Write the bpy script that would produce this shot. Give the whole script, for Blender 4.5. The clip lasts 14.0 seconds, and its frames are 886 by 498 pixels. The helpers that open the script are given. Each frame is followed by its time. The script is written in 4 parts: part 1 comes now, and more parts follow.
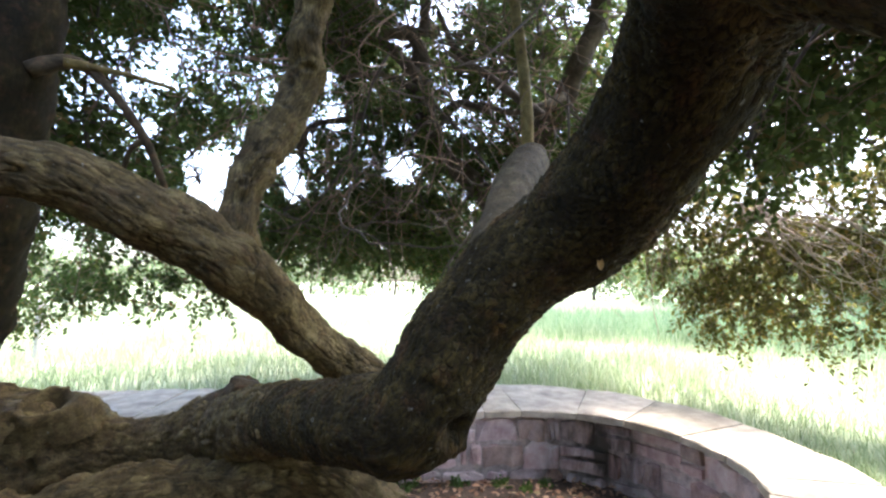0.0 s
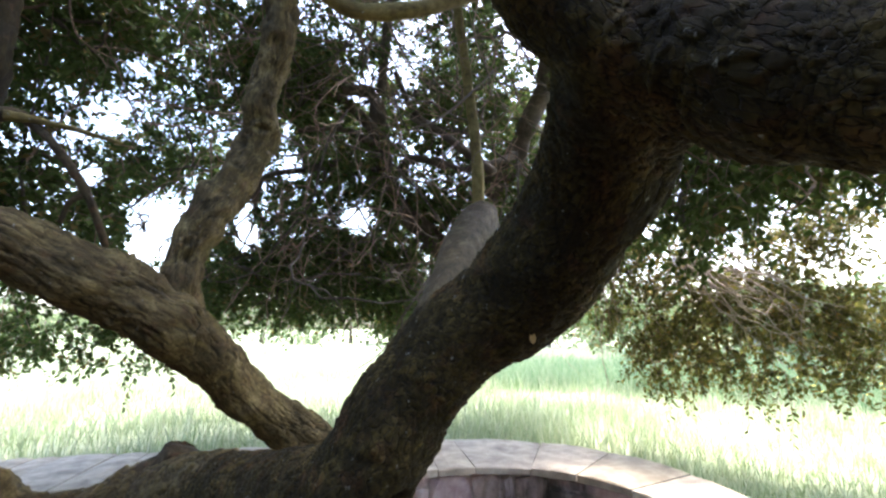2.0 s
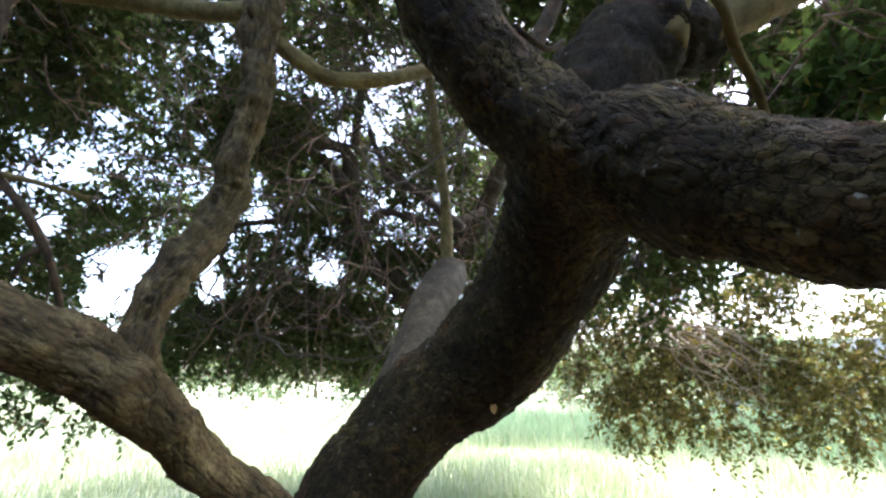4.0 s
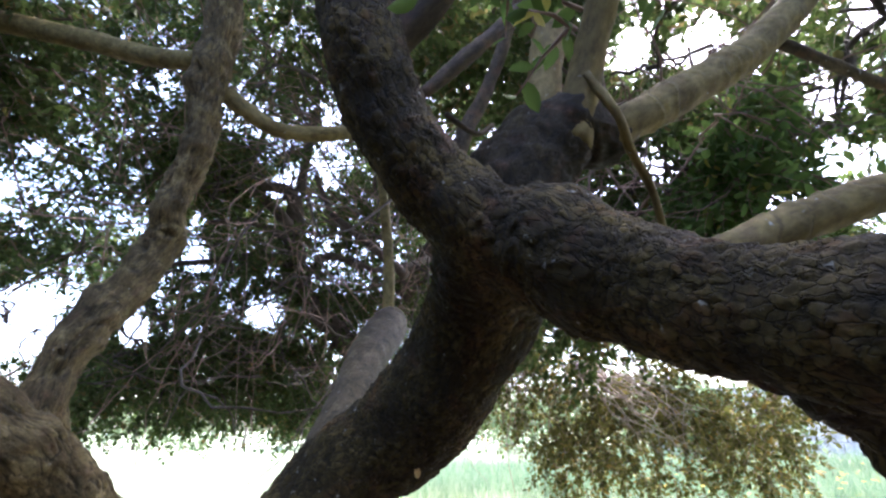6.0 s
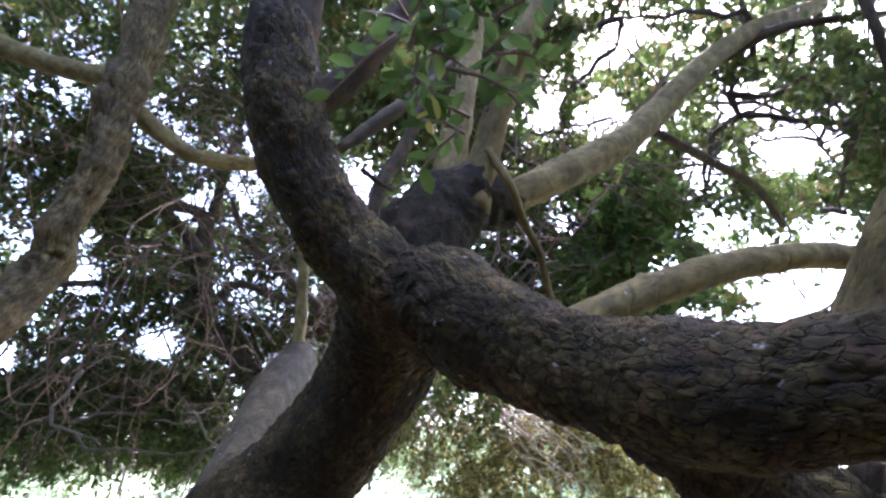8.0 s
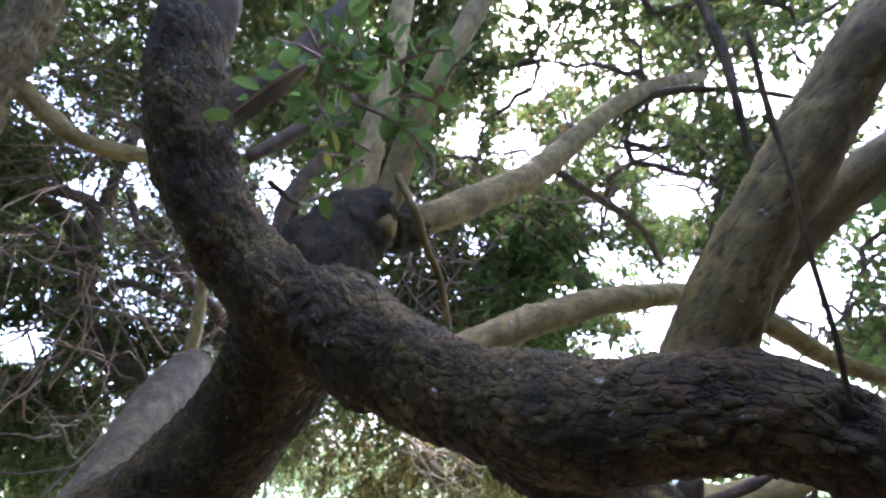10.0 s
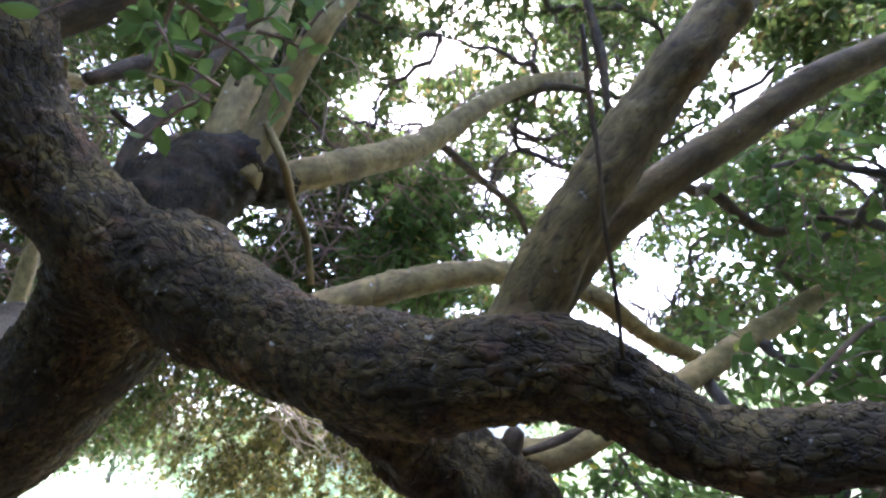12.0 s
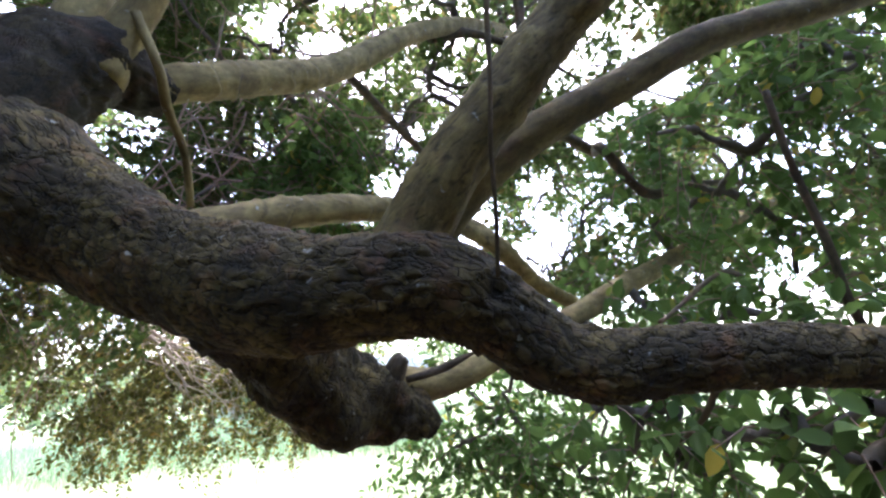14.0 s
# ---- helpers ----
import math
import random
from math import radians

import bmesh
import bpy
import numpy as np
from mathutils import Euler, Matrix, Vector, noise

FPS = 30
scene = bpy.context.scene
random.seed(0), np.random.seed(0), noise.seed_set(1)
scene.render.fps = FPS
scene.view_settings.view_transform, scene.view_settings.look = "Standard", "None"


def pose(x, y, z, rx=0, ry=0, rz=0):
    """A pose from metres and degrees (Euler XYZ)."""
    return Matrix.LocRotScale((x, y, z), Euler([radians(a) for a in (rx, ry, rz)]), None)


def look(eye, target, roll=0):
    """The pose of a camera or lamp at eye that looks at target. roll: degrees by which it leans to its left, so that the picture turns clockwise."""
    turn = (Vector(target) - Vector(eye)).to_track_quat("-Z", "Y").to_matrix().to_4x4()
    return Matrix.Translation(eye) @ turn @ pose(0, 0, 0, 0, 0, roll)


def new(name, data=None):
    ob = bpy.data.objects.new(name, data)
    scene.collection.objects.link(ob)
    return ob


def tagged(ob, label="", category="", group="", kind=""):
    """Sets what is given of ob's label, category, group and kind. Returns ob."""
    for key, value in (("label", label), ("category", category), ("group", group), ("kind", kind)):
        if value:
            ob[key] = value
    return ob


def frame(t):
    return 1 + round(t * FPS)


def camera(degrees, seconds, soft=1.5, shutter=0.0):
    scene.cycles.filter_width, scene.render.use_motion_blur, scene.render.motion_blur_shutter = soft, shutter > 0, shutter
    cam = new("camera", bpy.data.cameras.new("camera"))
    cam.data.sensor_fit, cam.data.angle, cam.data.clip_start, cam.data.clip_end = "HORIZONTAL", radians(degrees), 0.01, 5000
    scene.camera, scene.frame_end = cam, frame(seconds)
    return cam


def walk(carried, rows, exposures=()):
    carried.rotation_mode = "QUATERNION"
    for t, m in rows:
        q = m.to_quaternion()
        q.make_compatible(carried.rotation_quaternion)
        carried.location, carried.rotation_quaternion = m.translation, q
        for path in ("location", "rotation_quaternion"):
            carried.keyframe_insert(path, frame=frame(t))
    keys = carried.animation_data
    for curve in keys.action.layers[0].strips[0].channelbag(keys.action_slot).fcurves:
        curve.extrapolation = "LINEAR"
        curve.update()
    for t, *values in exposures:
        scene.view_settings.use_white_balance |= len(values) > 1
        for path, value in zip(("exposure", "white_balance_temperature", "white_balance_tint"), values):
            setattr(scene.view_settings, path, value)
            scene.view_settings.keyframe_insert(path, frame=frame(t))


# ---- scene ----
# The camera: held by hand beside the trunk, drawn back and turned to the right.
cam = camera(87.7, 14.0, soft=2.35)
PATH = [
    (0, 0, 0, 1.5, 94.004, 0.004, 0.004),
    (0.5, 0.0144, -0.0093, 1.5128, 95.345, 0.095, -1.604),
    (1, 0.0215, -0.0184, 1.5253, 96.706, 0.124, -3.074),
    (1.5, 0.0233, -0.0248, 1.5312, 98.197, 0.198, -4.24),
    (2, 0.0254, -0.0347, 1.5395, 99.765, 0.268, -5.231),
    (2.5, 0.0247, -0.042, 1.5458, 101.267, 0.308, -6.031),
    (3, 0.0259, -0.0499, 1.5517, 102.82, 0.341, -6.856),
    (5.5, 0.0416, -0.1168, 1.587, 109.989, 0.741, -13.642),
    (6, 0.0445, -0.1316, 1.5908, 111.14, 0.849, -15.776),
    (6.5, 0.0459, -0.1473, 1.5926, 112.178, 0.988, -18.009),
    (7, 0.0454, -0.166, 1.5942, 113.266, 1.174, -20.778),
    (7.5, 0.0472, -0.184, 1.5946, 114.218, 1.358, -23.381),
    (8, 0.0469, -0.2008, 1.5972, 114.995, 1.528, -25.983),
    (10.5, 0.0605, -0.2499, 1.6011, 115.9, 2.192, -40.288),
    (11, 0.0682, -0.2583, 1.5965, 115.189, 2.377, -44.037),
    (11.5, 0.0791, -0.2682, 1.5913, 113.942, 2.561, -47.441),
    (12, 0.0896, -0.2722, 1.5837, 112.352, 2.71, -50.898),
    (12.5, 0.095, -0.2717, 1.577, 110.613, 2.88, -54.026),
    (13, 0.1022, -0.2717, 1.5676, 108.894, 2.918, -57.34),
    (13.5, 0.1092, -0.2738, 1.5604, 107.512, 2.915, -60.061),
    (14, 0.1193, -0.2778, 1.5542, 105.977, 2.993, -62.599),
]
walk(cam, [(t, pose(x, y, z, rx, ry, rz)) for t, x, y, z, rx, ry, rz in PATH], [(0.0, 3.36, 6350, 15), (3.0, 3.18, 6350, 15), (5.5, 3.36, 5950, 22), (8.0, 3.74, 5700, 28), (10.5, 3.92, 5650, 25), (12.0, 3.95, 5700, 23), (14.0, 3.78, 5900, 20)])

# ---- light: hazy sky and a sun from the right, beyond the crown ----
SUN_ELEV, SUN_AZ = 66.0, 66.0      # degrees; azimuth clockwise from +y
world = bpy.data.worlds.new("sky")
scene.world = world
world.use_nodes = True
wn = world.node_tree.nodes
wl = world.node_tree.links
sky = wn.new("ShaderNodeTexSky")
sky.sky_type = "NISHITA"
sky.sun_disc = False
sky.sun_elevation = radians(SUN_ELEV)
sky.sun_rotation = radians(SUN_AZ)
sky.air_density, sky.dust_density, sky.ozone_density = 1.0, 4.0, 1.0
wl.new(sky.outputs[0], wn["Background"].inputs[0])
wn["Background"].inputs[1].default_value = 0.15
sun_data = bpy.data.lights.new("sun", "SUN")
sun_data.energy, sun_data.angle, sun_data.color = 1.5, radians(14), (1.0, 0.95, 0.86)
sun = new("sun", sun_data)
sd = Vector((math.sin(radians(SUN_AZ)) * math.cos(radians(SUN_ELEV)), math.cos(radians(SUN_AZ)) * math.cos(radians(SUN_ELEV)), math.sin(radians(SUN_ELEV))))
sun.matrix_world = look(sd * 30, (0, 0, 0))


# ---- materials ----
def material(name):
    m = bpy.data.materials.new(name)
    m.use_nodes = True
    nt = m.node_tree
    return m, nt.nodes, nt.links, nt.nodes["Principled BSDF"]


def node(ns, kind, **vals):
    n = ns.new(kind)
    for k, v in vals.items():
        n.inputs[k.replace("_", " ")].default_value = v
    return n


def ramp(ns, ls, src, stops):
    r = ns.new("ShaderNodeValToRGB")
    e = r.color_ramp.elements
    while len(e) < len(stops):
        e.new(0.5)
    for el, (p, c) in zip(e, stops):
        el.position, el.color = p, (*c, 1)
    ls.new(src, r.inputs[0])
    return r.outputs[0]


def mix(ns, ls, fac, a, b, mode="MIX"):
    m = ns.new("ShaderNodeMix")
    m.data_type, m.blend_type = "RGBA", mode
    for sock, v in ((m.inputs[0], fac), (m.inputs[6], a), (m.inputs[7], b)):
        if hasattr(v, "links"):
            ls.new(v, sock)
        else:
            sock.default_value = v if isinstance(v, (int, float)) else (*v, 1)
    return m.outputs[2]


def coords(ns, ls, scale=(1, 1, 1)):
    tc = ns.new("ShaderNodeTexCoord")
    mp = ns.new("ShaderNodeMapping")
    mp.inputs["Scale"].default_value = scale
    ls.new(tc.outputs["Object"], mp.inputs[0])
    return mp.outputs[0]


def bump(ns, ls, bs, height, strength, dist):
    b = node(ns, "ShaderNodeBump", Strength=strength, Distance=dist)
    ls.new(height, b.inputs["Height"])
    ls.new(b.outputs[0], bs.inputs["Normal"])


def bark_material(name, dark, mid, light, lichen=0.3, russet=0.3, fibre=(40.0, 150.0), relief=0.002, flakes=0.0):
    """Bark, by the limb's own axis: 'axis' runs along x; 'plate' holds crack depth and each plate's own tone."""
    m, ns, ls, bs = material(name)
    ax = ns.new("ShaderNodeAttribute")
    ax.attribute_name = "axis"
    mp = ns.new("ShaderNodeMapping")
    mp.inputs["Scale"].default_value = (fibre[0], fibre[1], fibre[1])
    ls.new(ax.outputs["Vector"], mp.inputs[0])
    pl = ns.new("ShaderNodeAttribute")
    pl.attribute_name = "plate"
    sep = ns.new("ShaderNodeSeparateXYZ")
    ls.new(pl.outputs["Vector"], sep.inputs[0])
    co = coords(ns, ls)
    big = node(ns, "ShaderNodeTexNoise", Scale=11.0, Detail=6.0, Roughness=0.65)
    ls.new(co, big.inputs[0])
    fib = node(ns, "ShaderNodeTexNoise", Scale=1.0, Detail=7.0, Roughness=0.72)
    ls.new(mp.outputs[0], fib.inputs[0])
    fine = node(ns, "ShaderNodeTexNoise", Scale=420.0, Detail=5.0, Roughness=0.75)
    ls.new(co, fine.inputs[0])
    c = ramp(ns, ls, big.outputs[0], [(0.32, dark), (0.5, mid), (0.68, light)])
    tone = ramp(ns, ls, sep.outputs[1], [(0.0, (0.32, 0.31, 0.30)), (1.0, (0.68, 0.67, 0.65))])
    c = mix(ns, ls, 0.8, c, tone, "OVERLAY")
    c = mix(ns, ls, 0.75, c, ramp(ns, ls, fib.outputs[0], [(0.32, (0.18, 0.17, 0.16)), (0.68, (0.8, 0.79, 0.77))]), "OVERLAY")
    red = node(ns, "ShaderNodeTexNoise", Scale=24.0, Detail=4.0)
    ls.new(co, red.inputs[0])
    c = mix(ns, ls, ramp(ns, ls, red.outputs[0], [(0.58 - 0.1 * russet, (0, 0, 0)), (0.72, (russet, russet, russet))]), c, (0.20, 0.085, 0.04))
    # gaps and dents get their shade in the colour; ring scars darken too
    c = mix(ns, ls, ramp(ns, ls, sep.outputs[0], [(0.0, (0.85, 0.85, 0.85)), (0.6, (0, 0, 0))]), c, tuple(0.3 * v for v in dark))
    spot = node(ns, "ShaderNodeTexNoise", Scale=62.0, Detail=4.0)
    ls.new(co, spot.inputs[0])
    c = mix(ns, ls, ramp(ns, ls, spot.outputs[0], [(0.72 - 0.05 * lichen, (0, 0, 0)), (0.78 - 0.05 * lichen, (0.8, 0.8, 0.8))]), c, (0.36, 0.37, 0.34))
    bs.inputs["Roughness"].default_value = 0.78
    bs.inputs["Specular IOR Level"].default_value = 0.35
    # small lifted flakes: each cell stands at its own height
    mp2 = ns.new("ShaderNodeMapping")
    mp2.inputs["Scale"].default_value = (0.62, 1.0, 1.0)
    ls.new(ax.outputs["Vector"], mp2.inputs[0])
    wob = node(ns, "ShaderNodeTexNoise", Scale=90.0, Detail=3.0)
    ls.new(mp2.outputs[0], wob.inputs[0])
    wv = mix(ns, ls, 0.010, mp2.outputs[0], wob.outputs[1], "LINEAR_LIGHT")
    flake = node(ns, "ShaderNodeTexVoronoi", Scale=95.0)
    ls.new(wv, flake.inputs[0])
    sf = ns.new("ShaderNodeSeparateColor")
    ls.new(flake.outputs["Color"], sf.inputs[0])
    rim = node(ns, "ShaderNodeTexVoronoi", Scale=95.0)
    rim.feature = "DISTANCE_TO_EDGE"
    ls.new(wv, rim.inputs[0])
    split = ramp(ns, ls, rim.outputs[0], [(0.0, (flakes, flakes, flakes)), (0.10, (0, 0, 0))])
    c = mix(ns, ls, flakes, c, ramp(ns, ls, sf.outputs[0], [(0.0, (0.30, 0.29, 0.28)), (1.0, (0.70, 0.69, 0.67))]), "OVERLAY")
    # flake rims darkened in colour, as shade between the flakes
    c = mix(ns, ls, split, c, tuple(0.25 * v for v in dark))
    ls.new(c, bs.inputs["Base Color"])
    grain = mix(ns, ls, 0.35, fib.outputs[0], fine.outputs[0])
    high = mix(ns, ls, flakes, grain, sf.outputs[0])
    high = mix(ns, ls, split, high, (0.0, 0.0, 0.0))
    bump(ns, ls, bs, high, 1.0, relief)
    return m


BARK_FLAKY = bark_material("flaky_bark", (0.0175, 0.0133, 0.0036), (0.047, 0.0358, 0.0096), (0.125, 0.097, 0.031), 0.7, 0.35, (110.0, 110.0), 0.006, 0.65)
BARK_RUSSET = bark_material("russet_bark", (0.0419, 0.0324, 0.0195), (0.0768, 0.059, 0.0354), (0.133, 0.104, 0.062), 0.3, 0.4, (30.0, 90.0), 0.002, 0.3)
BARK_TAN = bark_material("mottled_tan_bark", (0.068, 0.052, 0.017), (0.122, 0.095, 0.032), (0.19, 0.152, 0.057), 0.3, 0.25, (30.0, 90.0), 0.002, 0.2)
# near-black bark: shade on the stub and left trunk put into its colour
BARK_SHADED = bark_material("shade_darkened_bark", (0.01, 0.007, 0.0022), (0.022, 0.0158, 0.005), (0.046, 0.036, 0.013), 0.1, 0.3, (30.0, 90.0), 0.004, 0.3)
BARK_WORN = bark_material("worn_brown_bark", (0.074, 0.057, 0.025), (0.147, 0.112, 0.05), (0.25, 0.2, 0.094), 0.3, 0.25, (45.0, 110.0), 0.005, 0.3)
BARK_PALE = bark_material("pale_grey_bark", (0.046, 0.038, 0.021), (0.074, 0.062, 0.035), (0.11, 0.095, 0.056), 0.8, 0.0, (60.0, 90.0), 0.004, 0.25)
BARK_SMOOTH = bark_material("smooth_tan_bark", (0.125, 0.097, 0.036), (0.2, 0.158, 0.058), (0.275, 0.225, 0.088), 0.5, 0.15, (30.0, 70.0), 0.0009)
BARK_FAR = bark_material("dark_brown_bark", (0.06, 0.048, 0.04), (0.10, 0.082, 0.066), (0.16, 0.13, 0.105), 0.0, 0.1)


def plain_bark(name, dark, light):
    m, ns, ls, bs = material(name)
    nz = node(ns, "ShaderNodeTexNoise", Scale=60.0, Detail=5.0, Roughness=0.7)
    ls.new(coords(ns, ls), nz.inputs[0])
    ls.new(ramp(ns, ls, nz.outputs[0], [(0.3, dark), (0.7, light)]), bs.inputs["Base Color"])
    bs.inputs["Roughness"].default_value = 0.85
    bump(ns, ls, bs, nz.outputs[0], 0.6, 0.002)
    return m


TWIG = plain_bark("twig_bark", (0.15, 0.095, 0.07), (0.30, 0.205, 0.155))
TWIG_DARK = plain_bark("dark_twig_bark", (0.06, 0.048, 0.04), (0.14, 0.115, 0.09))
PALE_WOOD = plain_bark("bleached_wood", (0.38, 0.37, 0.36), (0.55, 0.54, 0.53))
TWIG_GREY = plain_bark("bare_twig_bark", (0.168, 0.133, 0.105), (0.294, 0.252, 0.21))


def leaf_material(name, stops, translucent=0.35, glow=0.3):
    m, ns, ls, bs = material(name)
    geo = ns.new("ShaderNodeNewGeometry")
    col = ramp(ns, ls, geo.outputs["Random Per Island"], stops)
    ls.new(col, bs.inputs["Base Color"])
    bs.inputs["Roughness"].default_value = 0.55
    bs.inputs["Specular IOR Level"].default_value = 0.18
    tr = ns.new("ShaderNodeBsdfTranslucent")
    ls.new(mix(ns, ls, glow, col, (0.20, 0.32, 0.08), "ADD"), tr.inputs[0])
    mx = ns.new("ShaderNodeMixShader")
    mx.inputs[0].default_value = translucent
    ls.new(bs.outputs[0], mx.inputs[1])
    ls.new(tr.outputs[0], mx.inputs[2])
    ls.new(mx.outputs[0], ns["Material Output"].inputs[0])
    return m


LEAF = leaf_material("dark_leaf", [(0.0, (0.04, 0.055, 0.018)), (0.5, (0.06, 0.085, 0.026)), (0.88, (0.095, 0.12, 0.036)), (0.95, (0.17, 0.11, 0.045)), (1.0, (0.22, 0.13, 0.06))], 0.4, 0.3)
LEAF_GREEN = leaf_material("green_leaf", [(0.0, (0.05, 0.09, 0.025)), (0.5, (0.075, 0.135, 0.035)), (0.95, (0.12, 0.19, 0.05)), (1.0, (0.4, 0.3, 0.05))], 0.42, 0.3)
LEAF_OLIVE = leaf_material("olive_leaf", [(0.0, (0.066, 0.06, 0.017)), (0.5, (0.108, 0.096, 0.025)), (0.85, (0.165, 0.142, 0.038)), (1.0, (0.25, 0.15, 0.04))], 0.3, 0.2)
# lightened leaf colour stands in for distance haze on the bushes
LEAF_FAR = leaf_material("hazed_bush_leaf", [(0.0, (0.08, 0.11, 0.06)), (0.6, (0.13, 0.18, 0.09)), (1.0, (0.22, 0.26, 0.14))], 0.3)
GRASS = leaf_material("meadow_grass_blade", [(0.0, (0.18, 0.25, 0.12)), (0.6, (0.29, 0.35, 0.18)), (1.0, (0.46, 0.47, 0.31))], 0.4, 0.15)
# paler blades: sun glare and haze over the meadow put into the colour
GRASS_HAZED = leaf_material("hazed_grass_blade", [(0.0, (0.24, 0.31, 0.19)), (0.6, (0.36, 0.40, 0.27)), (1.0, (0.50, 0.50, 0.38))], 0.4, 0.1)
# deeper green puts the trees' shade into the far grass colour
GRASS_SHADED = leaf_material("shaded_grass_blade", [(0.0, (0.11, 0.19, 0.10)), (0.6, (0.19, 0.28, 0.16)), (1.0, (0.32, 0.37, 0.24))], 0.3, 0.1)


LITTER = leaf_material("dry_leaf", [(0.0, (0.20, 0.11, 0.07)), (0.5, (0.36, 0.22, 0.14)), (0.9, (0.5, 0.35, 0.25)), (1.0, (0.16, 0.22, 0.05))], 0.1, 0.0)
PETAL = leaf_material("yellow_petal", [(0.0, (0.75, 0.55, 0.05)), (1.0, (0.8, 0.65, 0.1))], 0.2, 0.0)
PETAL_DRY = leaf_material("straw_leaf", [(0.0, (0.55, 0.38, 0.16)), (1.0, (0.6, 0.42, 0.2))], 0.2, 0.0)


def ground_material():
    m, ns, ls, bs = material("ground_soil_and_grass")
    co = coords(ns, ls)
    big = node(ns, "ShaderNodeTexNoise", Scale=0.5, Detail=6.0)
    ls.new(co, big.inputs[0])
    fine = node(ns, "ShaderNodeTexNoise", Scale=30.0, Detail=6.0, Roughness=0.7)
    ls.new(co, fine.inputs[0])
    grass = mix(ns, ls, fine.outputs[0], ramp(ns, ls, big.outputs[0], [(0.35, (0.20, 0.27, 0.14)), (0.65, (0.34, 0.36, 0.24))]), (0.27, 0.32, 0.19))
    soil = ramp(ns, ls, fine.outputs[0], [(0.3, (0.04, 0.029, 0.021)), (0.55, (0.085, 0.06, 0.044)), (0.75, (0.15, 0.11, 0.084))])
    at = ns.new("ShaderNodeAttribute")
    at.attribute_name = "soil"
    ls.new(mix(ns, ls, at.outputs["Fac"], grass, soil), bs.inputs["Base Color"])
    bs.inputs["Roughness"].default_value = 0.95
    bump(ns, ls, bs, fine.outputs[0], 0.8, 0.02)
    return m


GROUND = ground_material()


def stone_material(name, stops, rough=0.9, scale=9.0, relief=0.006, damp=None):
    m, ns, ls, bs = material(name)
    co = coords(ns, ls)
    oi = ns.new("ShaderNodeObjectInfo")
    base = ramp(ns, ls, oi.outputs["Random"], stops)
    big = node(ns, "ShaderNodeTexNoise", Scale=scale, Detail=7.0, Roughness=0.65)
    ls.new(co, big.inputs[0])
    fine = node(ns, "ShaderNodeTexNoise", Scale=140.0, Detail=5.0, Roughness=0.7)
    ls.new(co, fine.inputs[0])
    c = mix(ns, ls, 0.75, base, ramp(ns, ls, big.outputs[0], [(0.3, (0.22, 0.22, 0.22)), (0.7, (0.8, 0.8, 0.78))]), "OVERLAY")
    c = mix(ns, ls, 0.4, c, ramp(ns, ls, fine.outputs[0], [(0.3, (0.3, 0.3, 0.3)), (0.7, (0.7, 0.7, 0.7))]), "OVERLAY")
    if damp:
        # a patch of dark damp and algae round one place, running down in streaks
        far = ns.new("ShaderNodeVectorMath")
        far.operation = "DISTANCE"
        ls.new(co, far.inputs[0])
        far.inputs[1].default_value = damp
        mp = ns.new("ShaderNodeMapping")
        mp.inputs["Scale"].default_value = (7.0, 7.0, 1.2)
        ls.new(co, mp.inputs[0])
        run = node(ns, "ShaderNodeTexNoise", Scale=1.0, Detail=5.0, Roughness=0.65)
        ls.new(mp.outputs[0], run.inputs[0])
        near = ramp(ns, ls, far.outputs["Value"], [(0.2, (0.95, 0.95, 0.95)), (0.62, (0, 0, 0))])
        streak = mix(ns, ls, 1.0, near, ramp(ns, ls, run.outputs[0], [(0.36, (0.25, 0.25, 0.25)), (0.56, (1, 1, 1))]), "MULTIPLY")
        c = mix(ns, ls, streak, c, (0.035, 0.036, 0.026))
    ls.new(c, bs.inputs["Base Color"])
    bs.inputs["Roughness"].default_value = rough
    bump(ns, ls, bs, mix(ns, ls, 0.4, big.outputs[0], fine.outputs[0]), 0.8, relief)
    return m


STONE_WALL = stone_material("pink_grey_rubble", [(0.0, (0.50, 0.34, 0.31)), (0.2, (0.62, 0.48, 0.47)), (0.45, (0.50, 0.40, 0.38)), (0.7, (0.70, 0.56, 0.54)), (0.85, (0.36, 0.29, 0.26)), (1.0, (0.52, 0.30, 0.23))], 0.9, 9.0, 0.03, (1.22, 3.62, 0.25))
STONE_COPING = stone_material("weathered_coping_stone", [(0.0, (0.33, 0.285, 0.215)), (0.5, (0.42, 0.365, 0.29)), (1.0, (0.38, 0.34, 0.28))], 0.9, 6.0, 0.004)
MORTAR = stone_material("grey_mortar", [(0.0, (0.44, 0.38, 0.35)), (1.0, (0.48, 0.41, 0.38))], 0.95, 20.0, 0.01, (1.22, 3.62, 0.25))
STONE_BLUE = stone_material("grey_block", [(0.0, (0.30, 0.30, 0.31)), (1.0, (0.38, 0.37, 0.37))], 0.95, 4.0, 0.01)


# ---- mesh helpers ----
def mesh_ob(name, verts, faces, mat, parent=None, label="", smooth=True):
    me = bpy.data.meshes.new(name)
    me.from_pydata([tuple(v) for v in verts] if not isinstance(verts, list) else verts, [], faces if isinstance(faces, list) else faces.tolist())
    me.materials.append(mat)
    if smooth:
        me.shade_smooth()
    ob = new(name, me)
    if parent:
        ob.parent = parent
    if label:
        ob["label"] = label
    return ob


